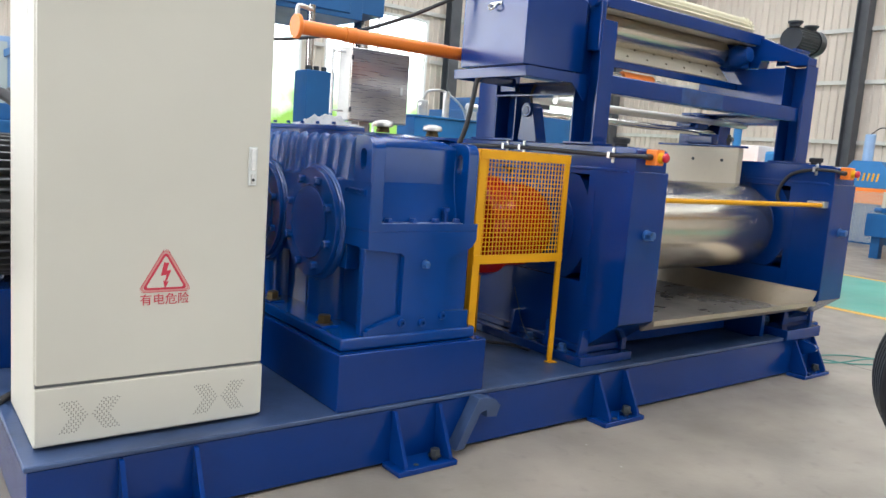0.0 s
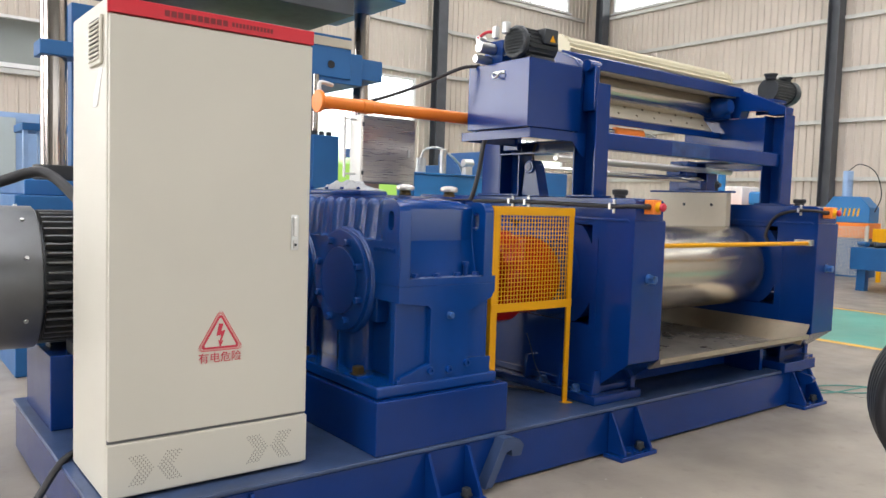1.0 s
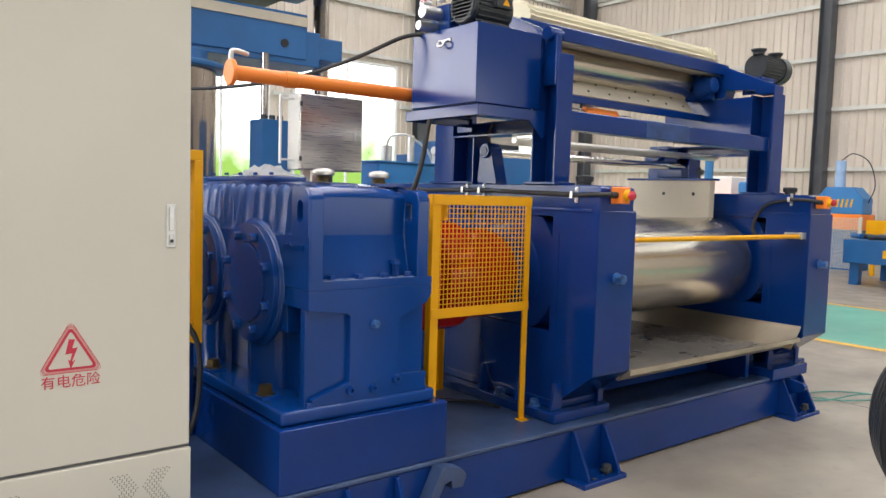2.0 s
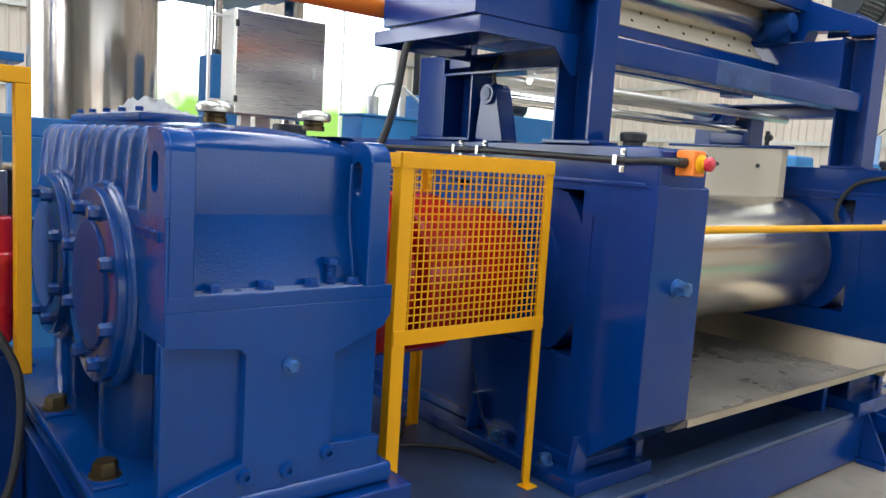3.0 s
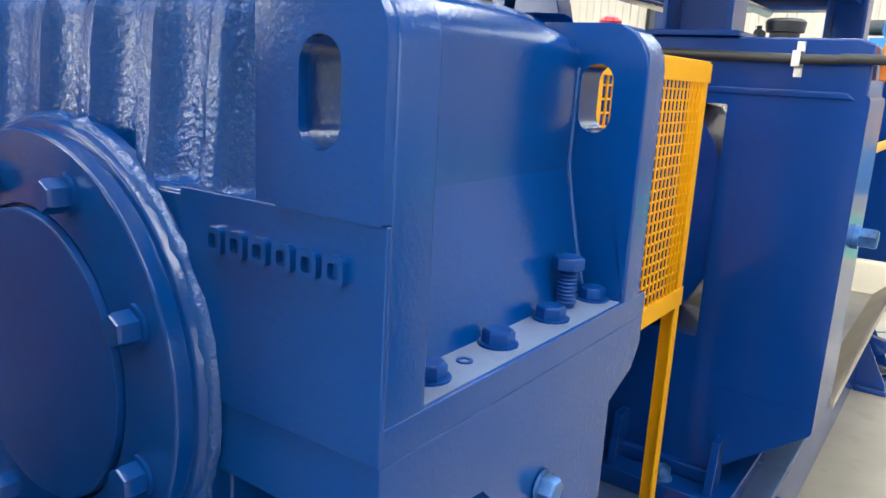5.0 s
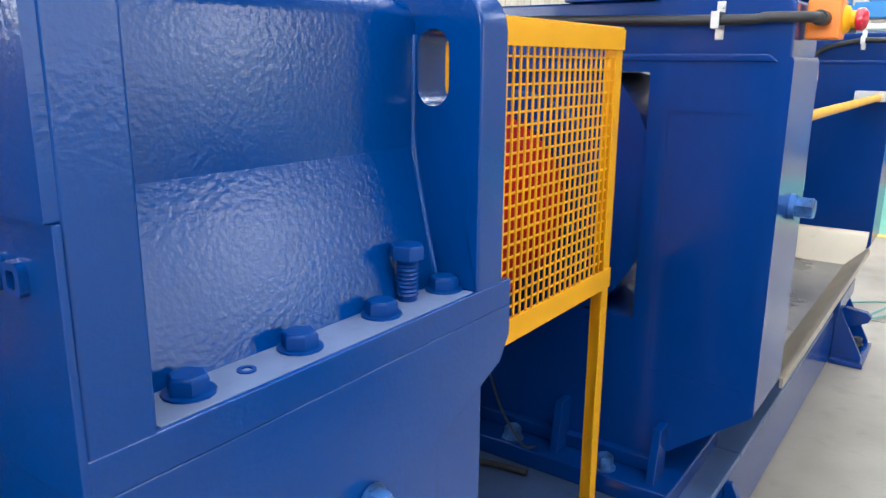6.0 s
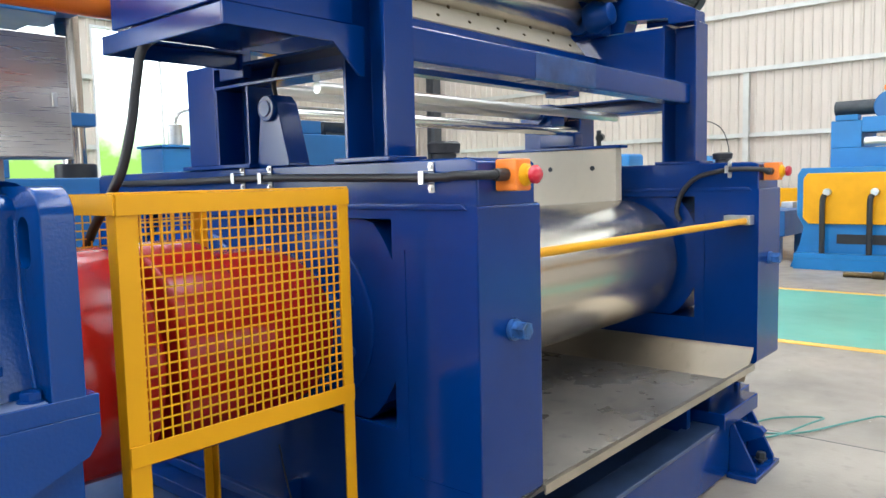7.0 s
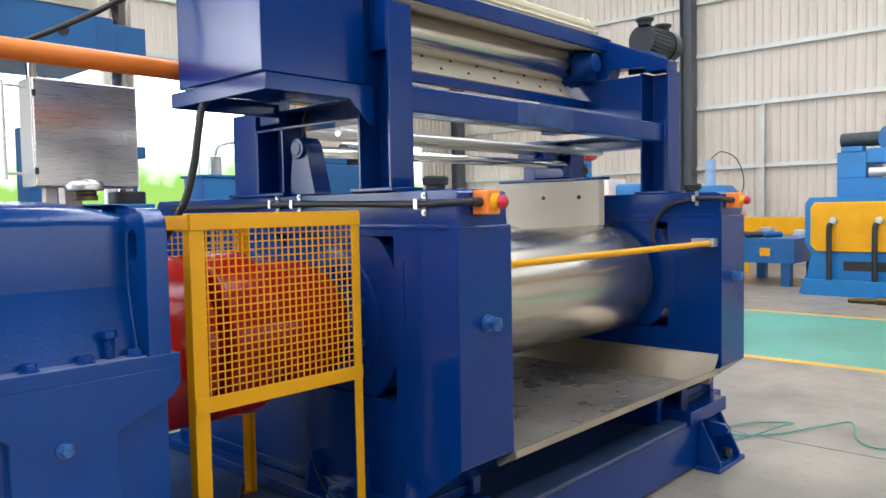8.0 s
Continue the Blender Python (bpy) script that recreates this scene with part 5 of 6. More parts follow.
# blender roll and scraper plate
bm = B()
lathe(bm, (3.28, 3.50, 2.262), (1, 0, 0), [(0, 0.03), (0.06, 0.03), (0.061, 0.09), (0.07, 0.098), (1.86, 0.098), (1.87, 0.09), (1.871, 0.03), (2.02, 0.03)], 48)
part("blender_roll", bm, MIRROR, sb, "polished steel blender roll")
bm = B()
prism(bm, [(3.53, 2.200), (3.423, 2.068), (3.435, 2.060), (3.54, 2.192)], "x", 3.27, 5.19)
scp = part("scraper_plate", bm, SCREEN, sb, "cream scraper plate with two rows of screws")
for row, (py, pz) in enumerate(((3.497, 2.162), (3.452, 2.106))):
    for k in range(9):
        bm = B()
        lathe(bm, (3.34 + k * 0.208 + row * 0.09, py, pz), (0, -0.776, 0.63), [(0, 0.009), (0.004, 0.008), (0.005, 0.004)], 8)
        part("screw", bm, BRASS, scp)
bm = B()
prism(bm, [(3.405, 2.012), (3.405, 2.058), (3.44, 2.058), (3.44, 2.012)], "x", 3.264, 5.293, 0.004)
part("scraper_beam", bm, NAVY, sb)
# gear end of the blender roll
bm = B()
lathe(bm, (5.155, 3.45, 2.255), (1, 0, 0), [(0, 0.05), (0.02, 0.085), (0.06, 0.09), (0.1, 0.075), (0.15, 0.07)], 24)
lathe(bm, (5.2, 3.40, 2.245), (0, -1, 0.1), [(0, 0.075), (0.05, 0.085), (0.09, 0.06), (0.13, 0.055), (0.14, 0.03)], 20)
box(bm, 5.2, 5.3, 3.32, 3.56, 2.16, 2.33, 0.02)
part("gear_unit", bm, COVER, sb, "dark blue gear unit in clear film")
bm = B()
cyl(bm, (3.58, 3.46, 1.97), (4.02, 3.46, 1.97), 0.02, 14)
part("cylinder_rod", bm, CHROME, sb)
bm = B()
cyl(bm, (4.34, 3.46, 1.97), (4.5, 3.46, 1.97), 0.014, 14)
part("cylinder_rod", bm, CHROME, sb)
bm = B()
cyl(bm, (4.02, 3.46, 1.97), (4.34, 3.46, 1.97), 0.036, 20, 0.006)
part("cylinder", bm, ORANGE, sb, "orange pneumatic cylinder")
# guide rods over the rolls
for ry, rz, rr in ((3.45, 1.665, 0.024), (3.62, 1.76, 0.028), (3.30, 1.735, 0.02)):
    bm = B()
    cyl(bm, (3.266, ry, rz), (5.293 if rz > 1.7 else 5.12, ry, rz), rr, 20)
    part("guide_rod", bm, STEEL if rz > 1.7 else CHROME, sb, "polished steel guide rod")
bm = B()
prism(bm, [(3.50, FZ1 + 0.001), (3.33, FZ1 + 0.001), (3.33, FZ1 + 0.012), (3.385, 1.69), (3.41, 1.715), (3.445, 1.715), (3.47, 1.69), (3.5, FZ1 + 0.012)], "x", 3.165, 3.25, 0.004)
cyl(bm, (3.15, 3.425, 1.67), (3.165, 3.425, 1.67), 0.042, 24, 0.004)
pbk = part("rod_bracket", bm, NAVY, sb)
bm = B()
cyl(bm, (3.145, 3.425, 1.67), (3.15, 3.425, 1.67), 0.026, 20)
part("rod_end", bm, DUSTYBLUE, sb)
bm = B()
tube(bm, [(3.2, 3.43, 1.71), (3.2, 3.44, 1.75), (3.19, 3.42, 1.79), (3.2, 3.4, 1.84)], 0.008)
part("air_line", bm, BLACK, sb)
bm = B()
box(bm, 5.06, 5.2, 3.55, 3.75, 1.70, 1.80, 0.01)
cyl(bm, (5.02, 3.62, 1.76), (5.06, 3.62, 1.76), 0.05, 18)
part("traverse_block", bm, NAVY, sb)

# tank on an angle-iron shelf
tk = thing("oil_tank", (2.93, 3.2, 1.86), "navy sheet-steel oil tank hung beside the blender frame", "tank")
bm = B()
box(bm, 2.70, 3.14, 2.985, 3.52, 1.87, 2.258, 0.004)
part("body", bm, NAVY, tk)
bm = B()
prism(bm, [(2.688, 1.805), (2.688, 1.858), (3.145, 1.858), (3.145, 1.72), (3.125, 1.72), (3.03, 1.805)], "y", 2.945, 2.953, 0.002)
box(bm, 2.688, 3.145, 3.55, 3.558, 1.805, 1.858, 0.002)
box(bm, 2.688, 2.696, 2.953, 3.55, 1.805, 1.858, 0.002)
box(bm, 2.696, 3.145, 2.953, 3.0, 1.850, 1.858, 0.001)
box(bm, 2.696, 3.145, 3.50, 3.55, 1.850, 1.858, 0.001)
box(bm, 2.696, 2.75, 3.0, 3.5, 1.850, 1.858, 0.001)
box(bm, 2.75, 3.1, 3.0, 3.5, 1.858, 1.869, 0.001)
part("shelf_frame", bm, NAVY, tk)
bm = B()
tube(bm, [(2.699, 3.27, 2.195), (2.675, 3.27, 2.185), (2.668, 3.255, 2.165), (2.668, 3.225, 2.165), (2.675, 3.21, 2.185), (2.699, 3.21, 2.195)], 0.006, 8)
box(bm, 2.694, 2.6995, 3.19, 3.29, 2.187, 2.205, 0.002)
part("handle", bm, ZINC, tk, "folding wire handle")
bm = B()
cyl(bm, (2.72, 3.14, 2.365), (2.76, 3.14, 2.365), 0.096, 28, 0.01)
cyl(bm, (2.76, 3.14, 2.365), (3.0, 3.14, 2.365), 0.082, 28)
box(bm, 2.78, 2.98, 3.06, 3.22, 2.2585, 2.29, 0.004)
box(bm, 2.86, 2.97, 3.03, 3.1, 2.36, 2.45, 0.006)
pm = part("pump_motor", bm, GUNMETAL, tk, "small black finned pump motor")
for k in range(20):
    a = 2 * math.pi * k / 20
    p = Vector((2.77, 3.14 + 0.086 * math.cos(a), 2.365 + 0.086 * math.sin(a)))
    bm = B()
    cyl(bm, p, p + Vector((0.2, 0, 0)), 0.006, 4)
    part("cooling_fin", bm, GUNMETAL, pm)
bm = B()
for k in range(7):
    cyl(bm, (2.7185, 3.14, 2.365), (2.7195 + 0.0001 * k, 3.14, 2.365), 0.088 - k * 0.012, 20)
for k in range(9):
    box(bm, 2.715, 2.718, 3.06, 3.22, 2.293 + k * 0.018, 2.298 + k * 0.018)
part("fan_grille", bm, GUNMETAL, pm)
bm = B()
prism(bm, [(2.90, 2.375), (2.945, 2.375), (2.9225, 2.415)], "y", 3.0275, 3.0295)
part("warning_label", bm, YELLOW, pm)
for p0, p1, r in (((2.62, 3.34, 2.35), (2.74, 3.34, 2.35), 0.034), ((2.62, 3.37, 2.285), (2.74, 3.37, 2.285), 0.026), ((2.66, 3.4, 2.41), (2.72, 3.4, 2.41), 0.02),
                  ((2.7, 3.28, 2.40), (2.7, 3.28, 2.47), 0.022), ((2.71, 3.2, 2.42), (2.71, 3.2, 2.485), 0.026)):
    bm = B()
    cyl(bm, p0, p1, r, 18, 0.004)
    part("valve_fitting", bm, ZINC, tk)
bm = B()
box(bm, 2.74, 2.84, 3.26, 3.42, 2.2585, 2.40, 0.006)
part("valve_block", bm, COVER, tk)
bm = B()
tube(bm, [(2.66, 3.4, 2.41), (2.70, 3.36, 2.45), (2.74, 3.3, 2.44)], 0.009)
part("pressure_pipe", bm, CRIMSON, tk)
bm = B()
tube(bm, [(2.76, 3.35, 1.85), (2.70, 3.35, 1.80), (2.67, 3.34, 1.70), (2.655, 3.345, 1.60), (2.63, 3.36, 1.48), (2.61, 3.4, 1.40), (2.62, 3.62, 1.2), (2.6, 3.75, 0.7), (2.6, 3.8, BT + 0.02)], 0.0135)
solo("hydraulic_hose", bm, BLACK, "black rubber hose hanging from the tank", "hose")
bm = B()
tube(bm, [(2.72, 3.44, 2.262), (2.62, 3.52, 2.24), (2.45, 3.75, 2.13), (2.25, 4.1, 2.04), (1.95, 4.6, 2.0), (1.6, 5.2, 2.05), (1.2, 6.28, 2.4)], 0.011)
solo("power_lead", bm, BLACK, "black lead sagging from the tank towards the press", "cable")
op = thing("orange_pipe", (2.3, 3.6, 1.9), "orange painted pipe with a flanged end", "pipe")
bm = B()
cyl(bm, (1.72, 3.6, 1.957), (3.144, 3.6, 1.957), 0.0365, 24)
part("pipe", bm, ORANGE, op)
bm = B()
cyl(bm, (1.695, 3.6, 1.957), (1.72, 3.6, 1.957), 0.062, 24, 0.004)
part("flange", bm, ORANGE, op)
bm = B()
cyl(bm, (1.98, 3.6, 1.957), (2.05, 3.6, 1.957), 0.041, 24, 0.004)
part("sleeve", bm, ORANGE, op)
bm = B()
tube(bm, [(1.71, 3.6, 2.0), (1.71, 3.6, 2.05), (1.73, 3.6, 2.06), (1.80, 3.62, 2.055)], 0.012)
part("fitting", bm, ZINC, op)
bm = B()
box(bm, 3.10, 3.1445, 3.53, 3.67, 1.90, 2.02, 0.004)
box(bm, 3.1445, 3.18, 3.53, 3.67, 1.78, 2.02, 0.004)
part("mount", bm, NAVY, op)
# blender drive motor
dm = thing("drive_motor", (5.58, 3.15, 2.3), "black electric motor on the end of the blender frame", "motor")
bm = B()
cyl(bm, (5.47, 3.12, 2.405), (5.74, 3.12, 2.405), 0.086, 28)
mbd = part("body", bm, GUNMETAL, dm)
for k in range(24):
    a = 2 * math.pi * k / 24
    p = Vector((5.48, 3.12 + 0.088 * math.cos(a), 2.405 + 0.088 * math.sin(a)))
    bm = B()
    cyl(bm, p, p + Vector((0.25, 0, 0)), 0.006, 4)
    part("cooling_fin", bm, GUNMETAL, mbd)
bm = B()
lathe(bm, (5.74, 3.12, 2.405), (1, 0, 0), [(0, 0.098), (0.07, 0.1), (0.09, 0.092), (0.101, 0.07), (0.093, 0.06)], 28)
part("fan_cowl", bm, GUNMETAL, dm)
for mx in (5.47, 5.70):
    bm = B()
    lathe(bm, (mx, 3.10, 2.485), (0, 0, 1), [(0, 0.04), (0.02, 0.042), (0.03, 0.055), (0.04, 0.055)], 12)
    part("terminal_cover", bm, GUNMETAL, dm)
bm = B()
box(bm, 5.431, 5.62, 3.04, 3.2, 2.30, 2.324, 0.003)
box(bm, 5.431, 5.45, 3.05, 3.19, 2.2, 2.30, 0.003)
part("bracket", bm, NAVY, dm)

# ---- behind the mill: steel control box ----
cb = thing("control_box", (2.75, 4.55, 0), "brushed stainless control box on a stand", "control box")
bm = B()
box(bm, 2.515, 2.985, 4.47, 4.62, 1.545, 2.025, 0.004)
part("body", bm, STEEL, cb)
bm = B()
box(bm, 2.52, 2.972, 4.455, 4.469, 1.55, 2.02, 0.003)
cdr = part("door", bm, BOXSTEEL, cb)
bm = B()
box(bm, 2.905, 2.925, 4.443, 4.4545, 1.745, 1.80, 0.003)
part("latch", bm, ZINC, cdr)
for hz in (1.60, 1.94):
    bm = B()
    box(bm, 2.514, 2.53, 4.45, 4.4545, hz, hz + 0.03, 0.001)
    part("hinge", bm, GUNMETAL, cdr)
bm = B()
box(bm, 2.70, 2.78, 4.63, 4.71, 0.0, 1.9, 0.003)
box(bm, 2.60, 2.90, 4.56, 4.78, 0.0, 0.0195, 0.002)
box(bm, 2.57, 2.62, 4.5, 4.55, 1.46, 1.5445, 0.003)
part("stand", bm, CREAM, cb)
bm = B()
for z in (1.60, 1.985):
    box(bm, 2.43, 2.514, 4.535, 4.547, z, z + 0.012, 0.002)
box(bm, 2.418, 2.43, 4.53, 4.552, 1.58, 2.01, 0.002)
part("side_bracket", bm, WHITE, cb)

# ---- behind the mill: hydraulic press ----
pr = thing("hydraulic_press", (2.5, 7.1, 0), "large mid-blue hydraulic press with chrome columns and ram", "press")
bm = B()
box(bm, 0.62, 4.5, 6.25, 8.1, 0.0, 1.38, 0.01)
box(bm, 0.7, 4.0, 6.35, 8.0, 1.3805, 1.50, 0.01)
part("base", bm, TEAL, pr)
bm = B()
cyl(bm, (2.52, 7.0, 1.50), (2.52, 7.0, 2.45), 0.43, 56)
part("ram", bm, PRESSCHROME, pr, "polished chrome press ram")
bm = B()
cyl(bm, (2.52, 7.0, 2.45), (2.52, 7.0, 2.50), 0.52, 48, 0.01)
box(bm, 1.08, 3.95, 6.82, 7.9, 2.62, 2.95, 0.01)
cyl(bm, (2.52, 7.0, 2.50), (2.52, 7.0, 2.62), 0.35, 40)
part("moving_platen", bm, TEAL, pr)
bm = B()
box(bm, 2.6, 4.22, 6.85, 7.7, 2.70, 2.92, 0.01)
box(bm, 2.6, 3.80, 6.80, 7.7, 2.67, 3.10, 0.01)
part("side_beam", bm, TEAL, pr)
bm = B()
box(bm, 2.4, 3.80, 6.785, 6.7995, 2.98, 3.07, 0.004)
part("guide_strip", bm, SCREEN, pr)
bm = B()
cyl(bm, (3.56, 6.7995, 2.80), (3.56, 6.79, 2.80), 0.04, 18)
part("bore", bm, HOLESHADE, pr)
bm = B()
box(bm, 0.85, 3.7, 6.6, 7.9, 3.28, 3.44, 0.008)
part("heating_platen", bm, COLUMN, pr)
bm = B()
box(bm, 0.78, 4.3, 6.55, 8.0, 3.5, 4.5, 0.01)
box(bm, 0.78, 3.95, 6.5, 6.549, 3.5, 3.62, 0.004)
part("crosshead", bm, TEAL, pr)
for px, py in ((0.93, 6.5), (4.22, 7.3)):
    bm = B()
    cyl(bm, (px, py, 1.50), (px, py, 3.5), 0.085 if px > 1 else 0.095, 28)
    pc = part("column", bm, PRESSCHROME, pr, "polished chrome column")
    bm = B()
    cyl(bm, (px, py, 1.5005), (px, py, 1.62), 0.15, 28, 0.01)
    part("column_nut", bm, BLACK, pc)
    bm = B()
    if px < 1:
        box(bm, px - 0.12, px + 0.26, py - 0.13, py + 0.13, 2.462, 2.578, 0.01)
    else:
        box(bm, px - 0.12, px + 0.12, py - 0.13, py + 0.13, 1.9, 2.0, 0.01)
    part("collar", bm, TEAL, pc)
bm = B()
box(bm, 1.09, 1.3, 6.66, 6.8, 1.5005, 2.95, 0.006)
part("guide_post", bm, TEAL, pr)
bm = B()
box(bm, 3.13, 3.41, 6.34, 6.6, 1.5005, 2.03, 0.008)
vb = part("valve_block", bm, TEAL, pr)
for vx in (3.19, 3.27, 3.35):
    bm = B()
    cyl(bm, (vx, 6.44, 2.03), (vx, 6.44, 2.075), 0.028, 12, 0.004)
    part("valve_cap", bm, GUNMETAL, vb)
bm = B()
cyl(bm, (3.215, 6.48, 2.03), (3.215, 6.48, 2.62), 0.035, 16)
part("rod", bm, PRESSCHROME, vb)

# other machines towards the windows
tb = thing("hydraulic_unit", (5.2, 7.3, 0), "bright blue hydraulic power unit with pipework on top", "hydraulic unit")
bm = B()
box(bm, 4.72, 5.95, 6.9, 7.25, 0.0, 1.74, 0.01)
part("tank", bm, SKYBLUE, tb)
bm = B()
box(bm, 4.70, 5.97, 6.88, 7.27, 1.74, 1.76, 0.004)
part("lid", bm, SKYBLUE, tb)
bm = B()
cyl(bm, (4.95, 7.1, 1.76), (4.95, 7.1, 1.94), 0.06, 16, 0.01)
cyl(bm, (5.25, 7.06, 1.76), (5.25, 7.06, 2.06), 0.04, 16, 0.01)
tube(bm, [(4.95, 7.1, 1.94), (5.0, 7.08, 2.04), (5.2, 7.06, 2.06), (5.5, 7.1, 1.92), (5.6, 7.1, 1.76)], 0.014)
cyl(bm, (5.55, 7.05, 1.91), (5.7, 7.05, 1.91), 0.05, 16, 0.01)
box(bm, 5.57, 5.68, 7.02, 7.1, 1.76, 1.87, 0.005)
part("pipework", bm, ZINC, tb)
t2 = thing("hydraulic_unit", (6.9, 8.0, 0), "blue machine cabinet with a dark motor on top", "hydraulic unit")
bm = B()
box(bm, 6.25, 8.0, 7.6, 8.8, 0.0, 1.95, 0.012)
box(bm, 6.35, 6.95, 7.62, 8.6, 1.95, 2.12, 0.012)
part("body", bm, TEAL, t2)
bm = B()
cyl(bm, (7.2, 8.0, 2.1), (7.7, 8.0, 2.1), 0.14, 20, 0.01)
box(bm, 7.25, 7.65, 7.9, 8.1, 1.95, 2.0, 0.005)
part("motor", bm, GUNMETAL, t2)
yp = thing("yellow_guard", (5.5, 6.51, 0), "tall narrow yellow sheet guard beside the blue power unit", "guard")
bm = B()
box(bm, 5.41, 5.485, 6.50, 6.515, 0.02, 2.3, 0.003)
box(bm, 5.505, 5.585, 6.50, 6.515, 0.02, 2.3, 0.003)
box(bm, 5.485, 5.505, 6.508, 6.515, 0.02, 2.3, 0.001)
part("sheet", bm, YELLOW, yp)
bm = B()
box(bm, 5.39, 5.61, 6.45, 6.6, 0.0, 0.0195, 0.002)
part("base_plate", bm, YELLOW, yp)
cl = thing("blue_wall_cabinet", (1.0, 12.0, 0), "pale blue framed cabinet with a light grey-green door", "cabinet")
bm = B()
box(bm, -0.5, 1.80, 11.6, 12.4, 0.0, 2.46, 0.01)
part("body", bm, PALEBLUE, cl)
bm = B()
box(bm, -0.2, 1.405, 11.58, 11.599, 0.1, 2.385, 0.004)
part("door", bm, PANEL, cl)
rk = thing("machine_rack", (2.1, 11.0, 0), "blue steel rack frame with dark shelves", "rack")
for rx in (1.30, 1.46, 1.62, 1.95, 2.45):
    bm = B()
    box(bm, rx, rx + 0.05, 10.3, 10.4, 0, 2.14, 0.004)
    part("post", bm, PALEBLUE, rk)
for rz in (0.5, 1.1, 1.5, 2.14):
    bm = B()
    box(bm, 1.28, 2.6, 10.25, 10.9, rz, rz + 0.09, 0.006)
    part("shelf", bm, TEAL, rk)
bm = B()
box(bm, 1.5, 2.4, 10.45, 10.8, 1.1905, 1.46, 0.01)
solo("grey_casting", bm, COLUMN, "dark grey iron casting lying on the blue rack", "casting")

# ---- across the walkway ----
bmch = thing("mixing_mill", (14.3, 3.2, 0), "light blue rubber mill with a big yellow side guard", "machine")
bm = B()
prism(bm, [(4.85, 0.0), (4.72, 0.35), (4.66, 0.62), (4.76, 0.80), (4.76, 1.40), (4.70, 1.5), (0.6, 1.5), (0.6, 0.0)], "x", 13.8, 15.2, 0.012)
part("body", bm, SKYBLUE, bmch)
bm = B()
prism(bm, [(4.60, 1.42), (4.66, 1.34), (4.66, 0.76), (4.58, 0.67), (1.6, 0.67), (1.5, 0.76), (1.5, 1.34), (1.58, 1.42)], "x", 13.74, 13.799, 0.01)
yg = part("yellow_guard", bm, YELLOW, bmch, "yellow cover plate with clipped corners")
for hy in (4.32, 3.70, 3.08):
    bm = B()
    cyl(bm, (13.739, hy, 1.14), (13.66, hy, 1.14), 0.055, 18, 0.008)
    kn = part("pipe_elbow", bm, ZINC, bmch, "chromed elbow")
    bm = B()
    tube(bm, [(13.68, hy + 0.03, 1.1), (13.66, hy + 0.05, 1.0), (13.66, hy + 0.05, 0.6), (13.67, hy + 0.05, 0.24)], 0.04)
    part("hose", bm, BLACK, kn)
bm = B()
box(bm, 13.62, 13.79, 1.0, 4.75, 0.16, 0.24, 0.006)
box(bm, 13.62, 13.70, 1.0, 4.75, 0.0, 0.16, 0.004)
part("sill", bm, SKYBLUE, bmch)
# Thin dark plate on the body: the opening's shade as colour, no cut.
bm = B()
box(bm, 13.79, 13.798, 2.0, 4.2, 0.38, 0.52)
part("opening", bm, HOLESHADE, bmch)
bm = B()
box(bm, 14.0, 15.0, 1.4, 4.36, 1.5, 1.78, 0.01)
box(bm, 14.0, 15.0, 3.95, 4.36, 1.78, 2.18, 0.01)
box(bm, 14.0, 15.0, 1.4, 1.8, 1.78, 2.18, 0.01)
box(bm, 14.0, 15.0, 3.0, 3.4, 1.78, 2.1, 0.01)
box(bm, 14.0, 14.6, 1.8, 3.95, 2.0, 2.22, 0.01)
box(bm, 13.98, 14.2, 4.0, 4.3, 2.18, 2.26, 0.006)
part("upper_housing", bm, SKYBLUE, bmch)
bm = B()
cyl(bm, (14.2, 4.35, 2.37), (14.2, 3.8, 2.37), 0.11, 24, 0.015)
part("motor", bm, GUNMETAL, bmch)
bm = B()
cyl(bm, (14.05, 3.6, 2.36), (14.35, 3.6, 2.36), 0.22, 24, 0.02)
part("gear_wheel_case", bm, TEAL, bmch)
bm = B()
box(bm, 14.1, 14.3, 3.4, 3.7, 2.59, 2.66, 0.01)
part("lamp_box", bm, ORANGE, bmch)
bm = B()
cyl(bm, (13.98, 3.9, 1.86), (13.98, 1.8, 1.86), 0.07, 20)
part("roller", bm, STEEL, bmch)

tbl = thing("work_table", (15.3, 5.9, 0), "blue steel work table strewn with machine parts", "table")
for tx, ty in ((14.65, 5.25), (14.65, 6.15), (16.0, 5.25), (16.0, 6.15)):
    bm = B()
    box(bm, tx, tx + 0.16, ty, ty + 0.16, 0, 0.4, 0.006)
    part("leg", bm, TEAL, tbl)
bm = B()
box(bm, 14.55, 16.3, 5.15, 6.4, 0.4, 0.82, 0.01)
part("body", bm, TEAL, tbl)
bm = B()
box(bm, 14.54, 14.549, 5.55, 5.72, 0.52, 0.66)
part("plate", bm, YELLOW, tbl)
prng = random.Random(11)
for k in range(9):
    bm = B()
    x, y = 14.7 + prng.random() * 1.2, 5.25 + prng.random() * 0.95
    if k % 3:
        cyl(bm, (x, y, 0.822 + 0.06), (x + prng.uniform(-.2, .2), y + 0.22, 0.822 + 0.06), 0.05, 14, 0.008)
    else:
        box(bm, x, x + 0.25, y, y + 0.2, 0.821, 0.9 + prng.random() * 0.1, 0.01)
    solo("machine_part", bm, (ZINC, GUNMETAL, TEAL)[k % 3], "loose metal machine part lying on the blue table", "machine part", group="parts on the table")
pn = thing("safety_screen", (17.0, 6.9, 0), "yellow sheet safety screen standing behind the table", "screen")
bm = B()
box(bm, 16.9, 16.96, 5.3, 7.0, 0.35, 1.15, 0.006)
part("sheet", bm, YELLOW, pn)
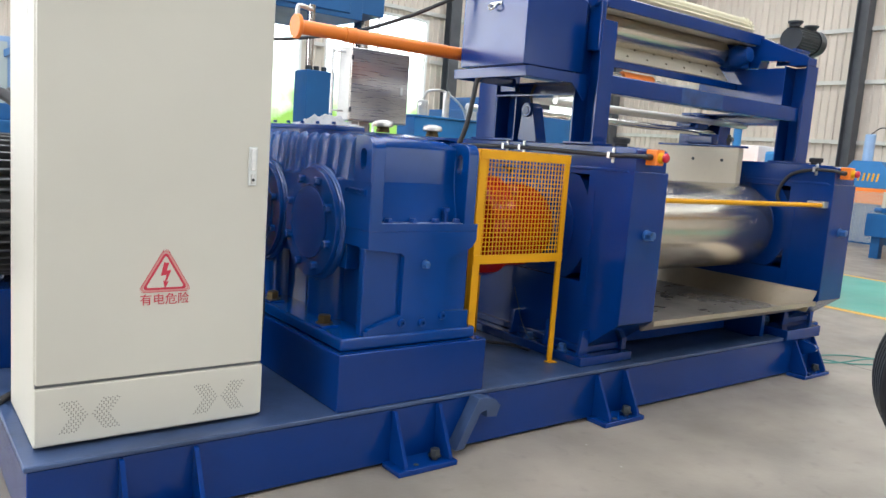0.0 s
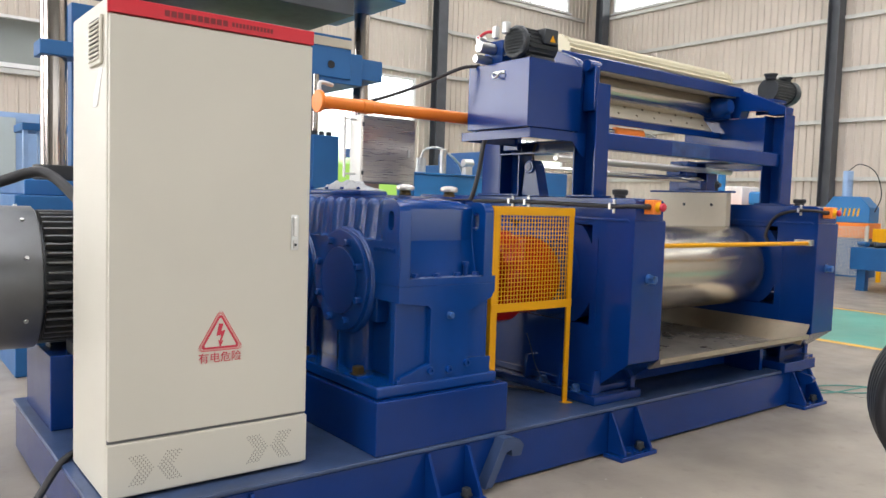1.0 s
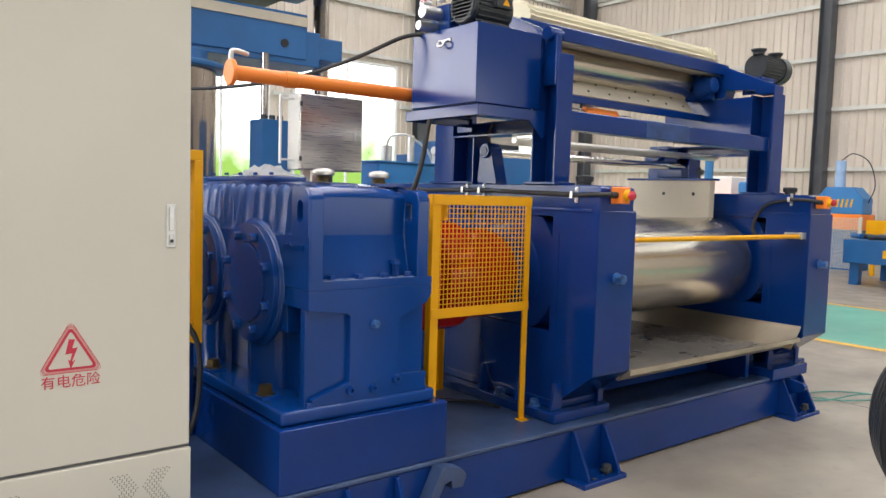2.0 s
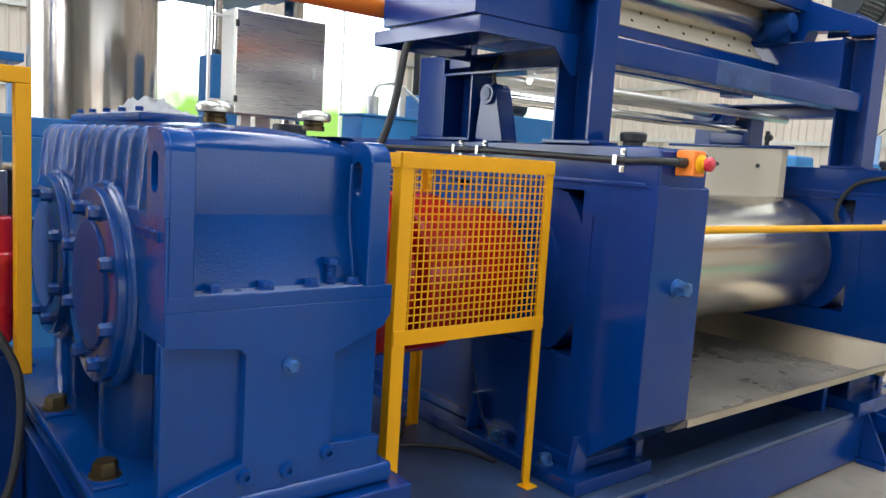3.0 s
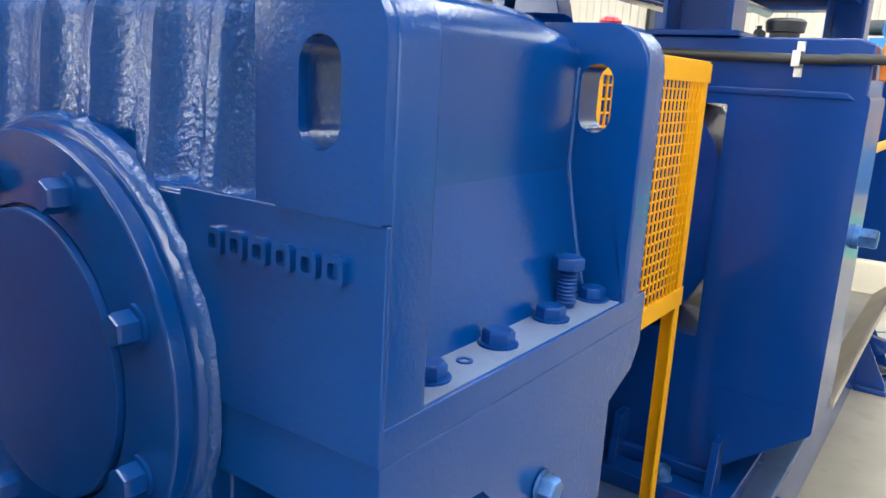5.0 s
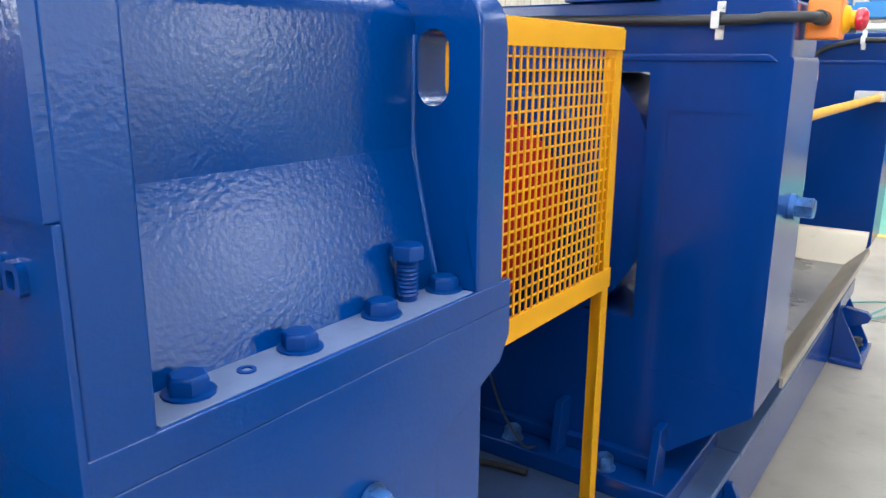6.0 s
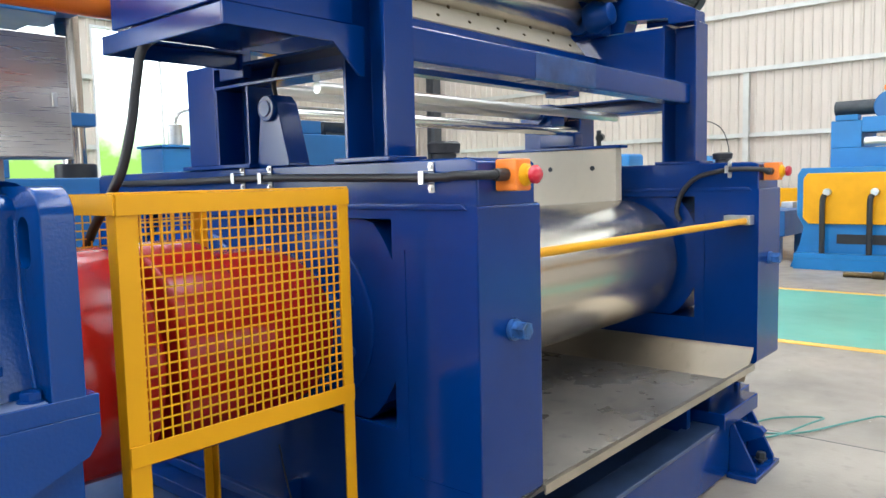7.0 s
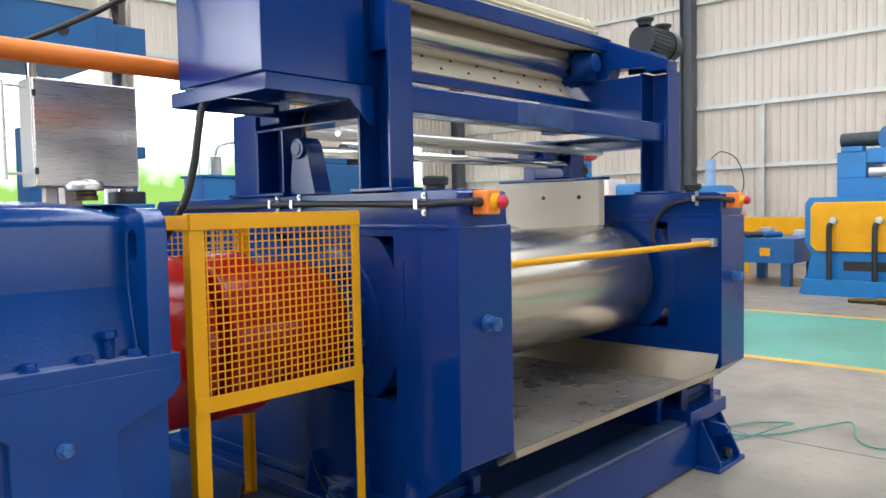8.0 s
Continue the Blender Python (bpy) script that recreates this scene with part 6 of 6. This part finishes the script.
for py in (5.4, 6.8):
    bm = B()
    box(bm, 16.9, 16.96, py, py + 0.08, 0, 0.35)
    part("leg", bm, YELLOW, pn)
fn = thing("mesh_fence", (16.8, 7.6, 0), "pale cream wire fence panel on posts", "fence")
for py in (7.05, 7.85):
    bm = B()
    box(bm, 16.8, 16.86, py, py + 0.06, 0, 1.2, 0.004)
    part("post", bm, CREAM, fn)
bm = B()
for k in range(36):
    box(bm, 16.82, 16.828, 7.11, 7.85, 0.12 + k * 0.03, 0.127 + k * 0.03)
for k in range(24):
    box(bm, 16.829, 16.836, 7.13 + k * 0.031, 7.136 + k * 0.031, 0.1, 1.18)
tagged(part("wire_mesh", bm, CREAM, fn), kind="stuff")
sp = thing("small_press", (18.0, 8.2, 0), "blue C-frame press with yellow hazard bars on an orange stand", "press")
bm = B()
box(bm, 17.7, 18.3, 7.75, 8.65, 0, 0.9, 0.01)
part("stand", bm, TEAL, sp)
bm = B()
box(bm, 17.66, 18.34, 7.7, 8.7, 0.9, 1.25, 0.01)
part("table", bm, ORANGE, sp)
bm = B()
prism(bm, [(7.72, 1.25), (8.72, 1.25), (8.72, 1.62), (8.55, 1.85), (7.95, 1.85), (7.72, 1.6)], "x", 17.75, 18.25, 0.02)
part("head", bm, SKYBLUE, sp)
for k in range(6):
    bm = B()
    prism(bm, [(8.5 - k * 0.1, 1.4), (8.46 - k * 0.1, 1.4), (8.43 - k * 0.1, 1.58), (8.47 - k * 0.1, 1.58)], "x", 17.742, 17.749)
    part("hazard_bar", bm, YELLOW, sp)
bm = B()
cyl(bm, (18.0, 8.35, 1.85), (18.0, 8.35, 2.45), 0.11, 20, 0.01)
part("cylinder", bm, PALEBLUE, sp)
bm = B()
tube(bm, [(18.0, 8.35, 2.45), (18.0, 8.1, 2.6), (18.0, 7.75, 2.4), (18.0, 7.6, 1.9), (18.0, 7.72, 1.5)], 0.012)
part("hose", bm, BLACK, sp)
sp.location.y -= 0.28
# orange and blue machine seen between the posts
om = thing("moulding_machine", (12.6, 7.6, 0), "blue moulding machine with an orange front box", "machine")
bm = B()
box(bm, 12.6, 13.6, 6.9, 8.9, 0, 1.15, 0.01)
box(bm, 12.75, 13.3, 7.0, 7.5, 1.55, 1.8, 0.05)
part("body", bm, SKYBLUE, om)
bm = B()
box(bm, 12.5, 13.5, 6.95, 8.8, 1.15, 1.52, 0.01)
part("front_box", bm, ORANGE, om)
bm = B()
box(bm, 12.9, 13.5, 7.7, 8.8, 1.52, 1.9, 0.02)
part("white_case", bm, WHITE, om)
vp = thing("valve_post", (9.4, 5.95, 0), "blue standpipe with a red hand valve on top", "valve")
bm = B()
cyl(bm, (9.4, 5.95, 0), (9.4, 5.95, 1.98), 0.055, 18)
cyl(bm, (9.4, 5.95, 0.0), (9.4, 5.95, 0.03), 0.14, 18)
part("standpipe", bm, SKYBLUE, vp)
bm = B()
lathe(bm, (9.4, 5.95, 1.98), (0, 0, 1), [(0, 0.05), (0.02, 0.11), (0.06, 0.13), (0.1, 0.1), (0.12, 0.04)], 18)
part("valve_head", bm, CRIMSON, vp)

# ---- on the floor ----
rd = thing("wrapped_reel", (3.2, 1.0, 0), "large black reel wrapped in shiny film", "reel")
bm = B()
a0 = Vector((3.22, 0.84, 0.64))
ax = Vector((0.86, 0.5, 0)).normalized()
lathe(bm, a0, ax, [(0, 0.05), (0.004, 0.36), (0.02, 0.385), (0.05, 0.395), (0.30, 0.395), (0.33, 0.385), (0.335, 0.05)], 64)
rb = part("wrapped_coil", bm, BLACK, rd)
bm = B()
for k in range(5):
    lathe(bm, a0 + ax * (0.05 + 0.05 * k), ax, [(0, 0.396), (0.002, 0.3985), (0.03, 0.3985), (0.032, 0.396)], 56, caps=False)
part("film_band", bm, GUNMETAL, rb)
bm = B()
box(bm, 3.11, 3.79, 0.76, 1.2, 0.0, 0.10, 0.005)
box(bm, 3.18, 3.31, 0.80, 1.0, 0.10, 0.275, 0.005)
box(bm, 3.51, 3.63, 0.9, 1.1, 0.10, 0.275, 0.005)
part("cradle", bm, COLUMN, rd)
bm = B()
tube(bm, [(5.62, 2.75, 0.012), (5.8, 2.62, 0.012), (6.0, 2.50, 0.05), (6.25, 2.5, 0.02), (6.1, 2.72, 0.012), (5.8, 2.8, 0.012), (5.9, 2.55, 0.012), (6.3, 2.35, 0.012), (6.4, 2.2, 0.04), (6.15, 2.1, 0.012), (6.05, 1.95, 0.012), (6.3, 1.7, 0.012), (6.9, 1.5, 0.012)], 0.0055)
solo("garden_hose", bm, HOSE, "thin green hose lying in loops on the concrete", "hose")
hn = thing("hose_nozzle", (12.9, 3.4, 0), "brass hose nozzle lying by the walkway", "nozzle")
bm = B()
cyl(bm, (12.9, 3.9, 0.04), (12.9, 3.55, 0.04), 0.035, 14, 0.006)
cyl(bm, (12.9, 3.55, 0.05), (12.9, 3.40, 0.05), 0.055, 14, 0.01)
part("barrel", bm, BRASS, hn)
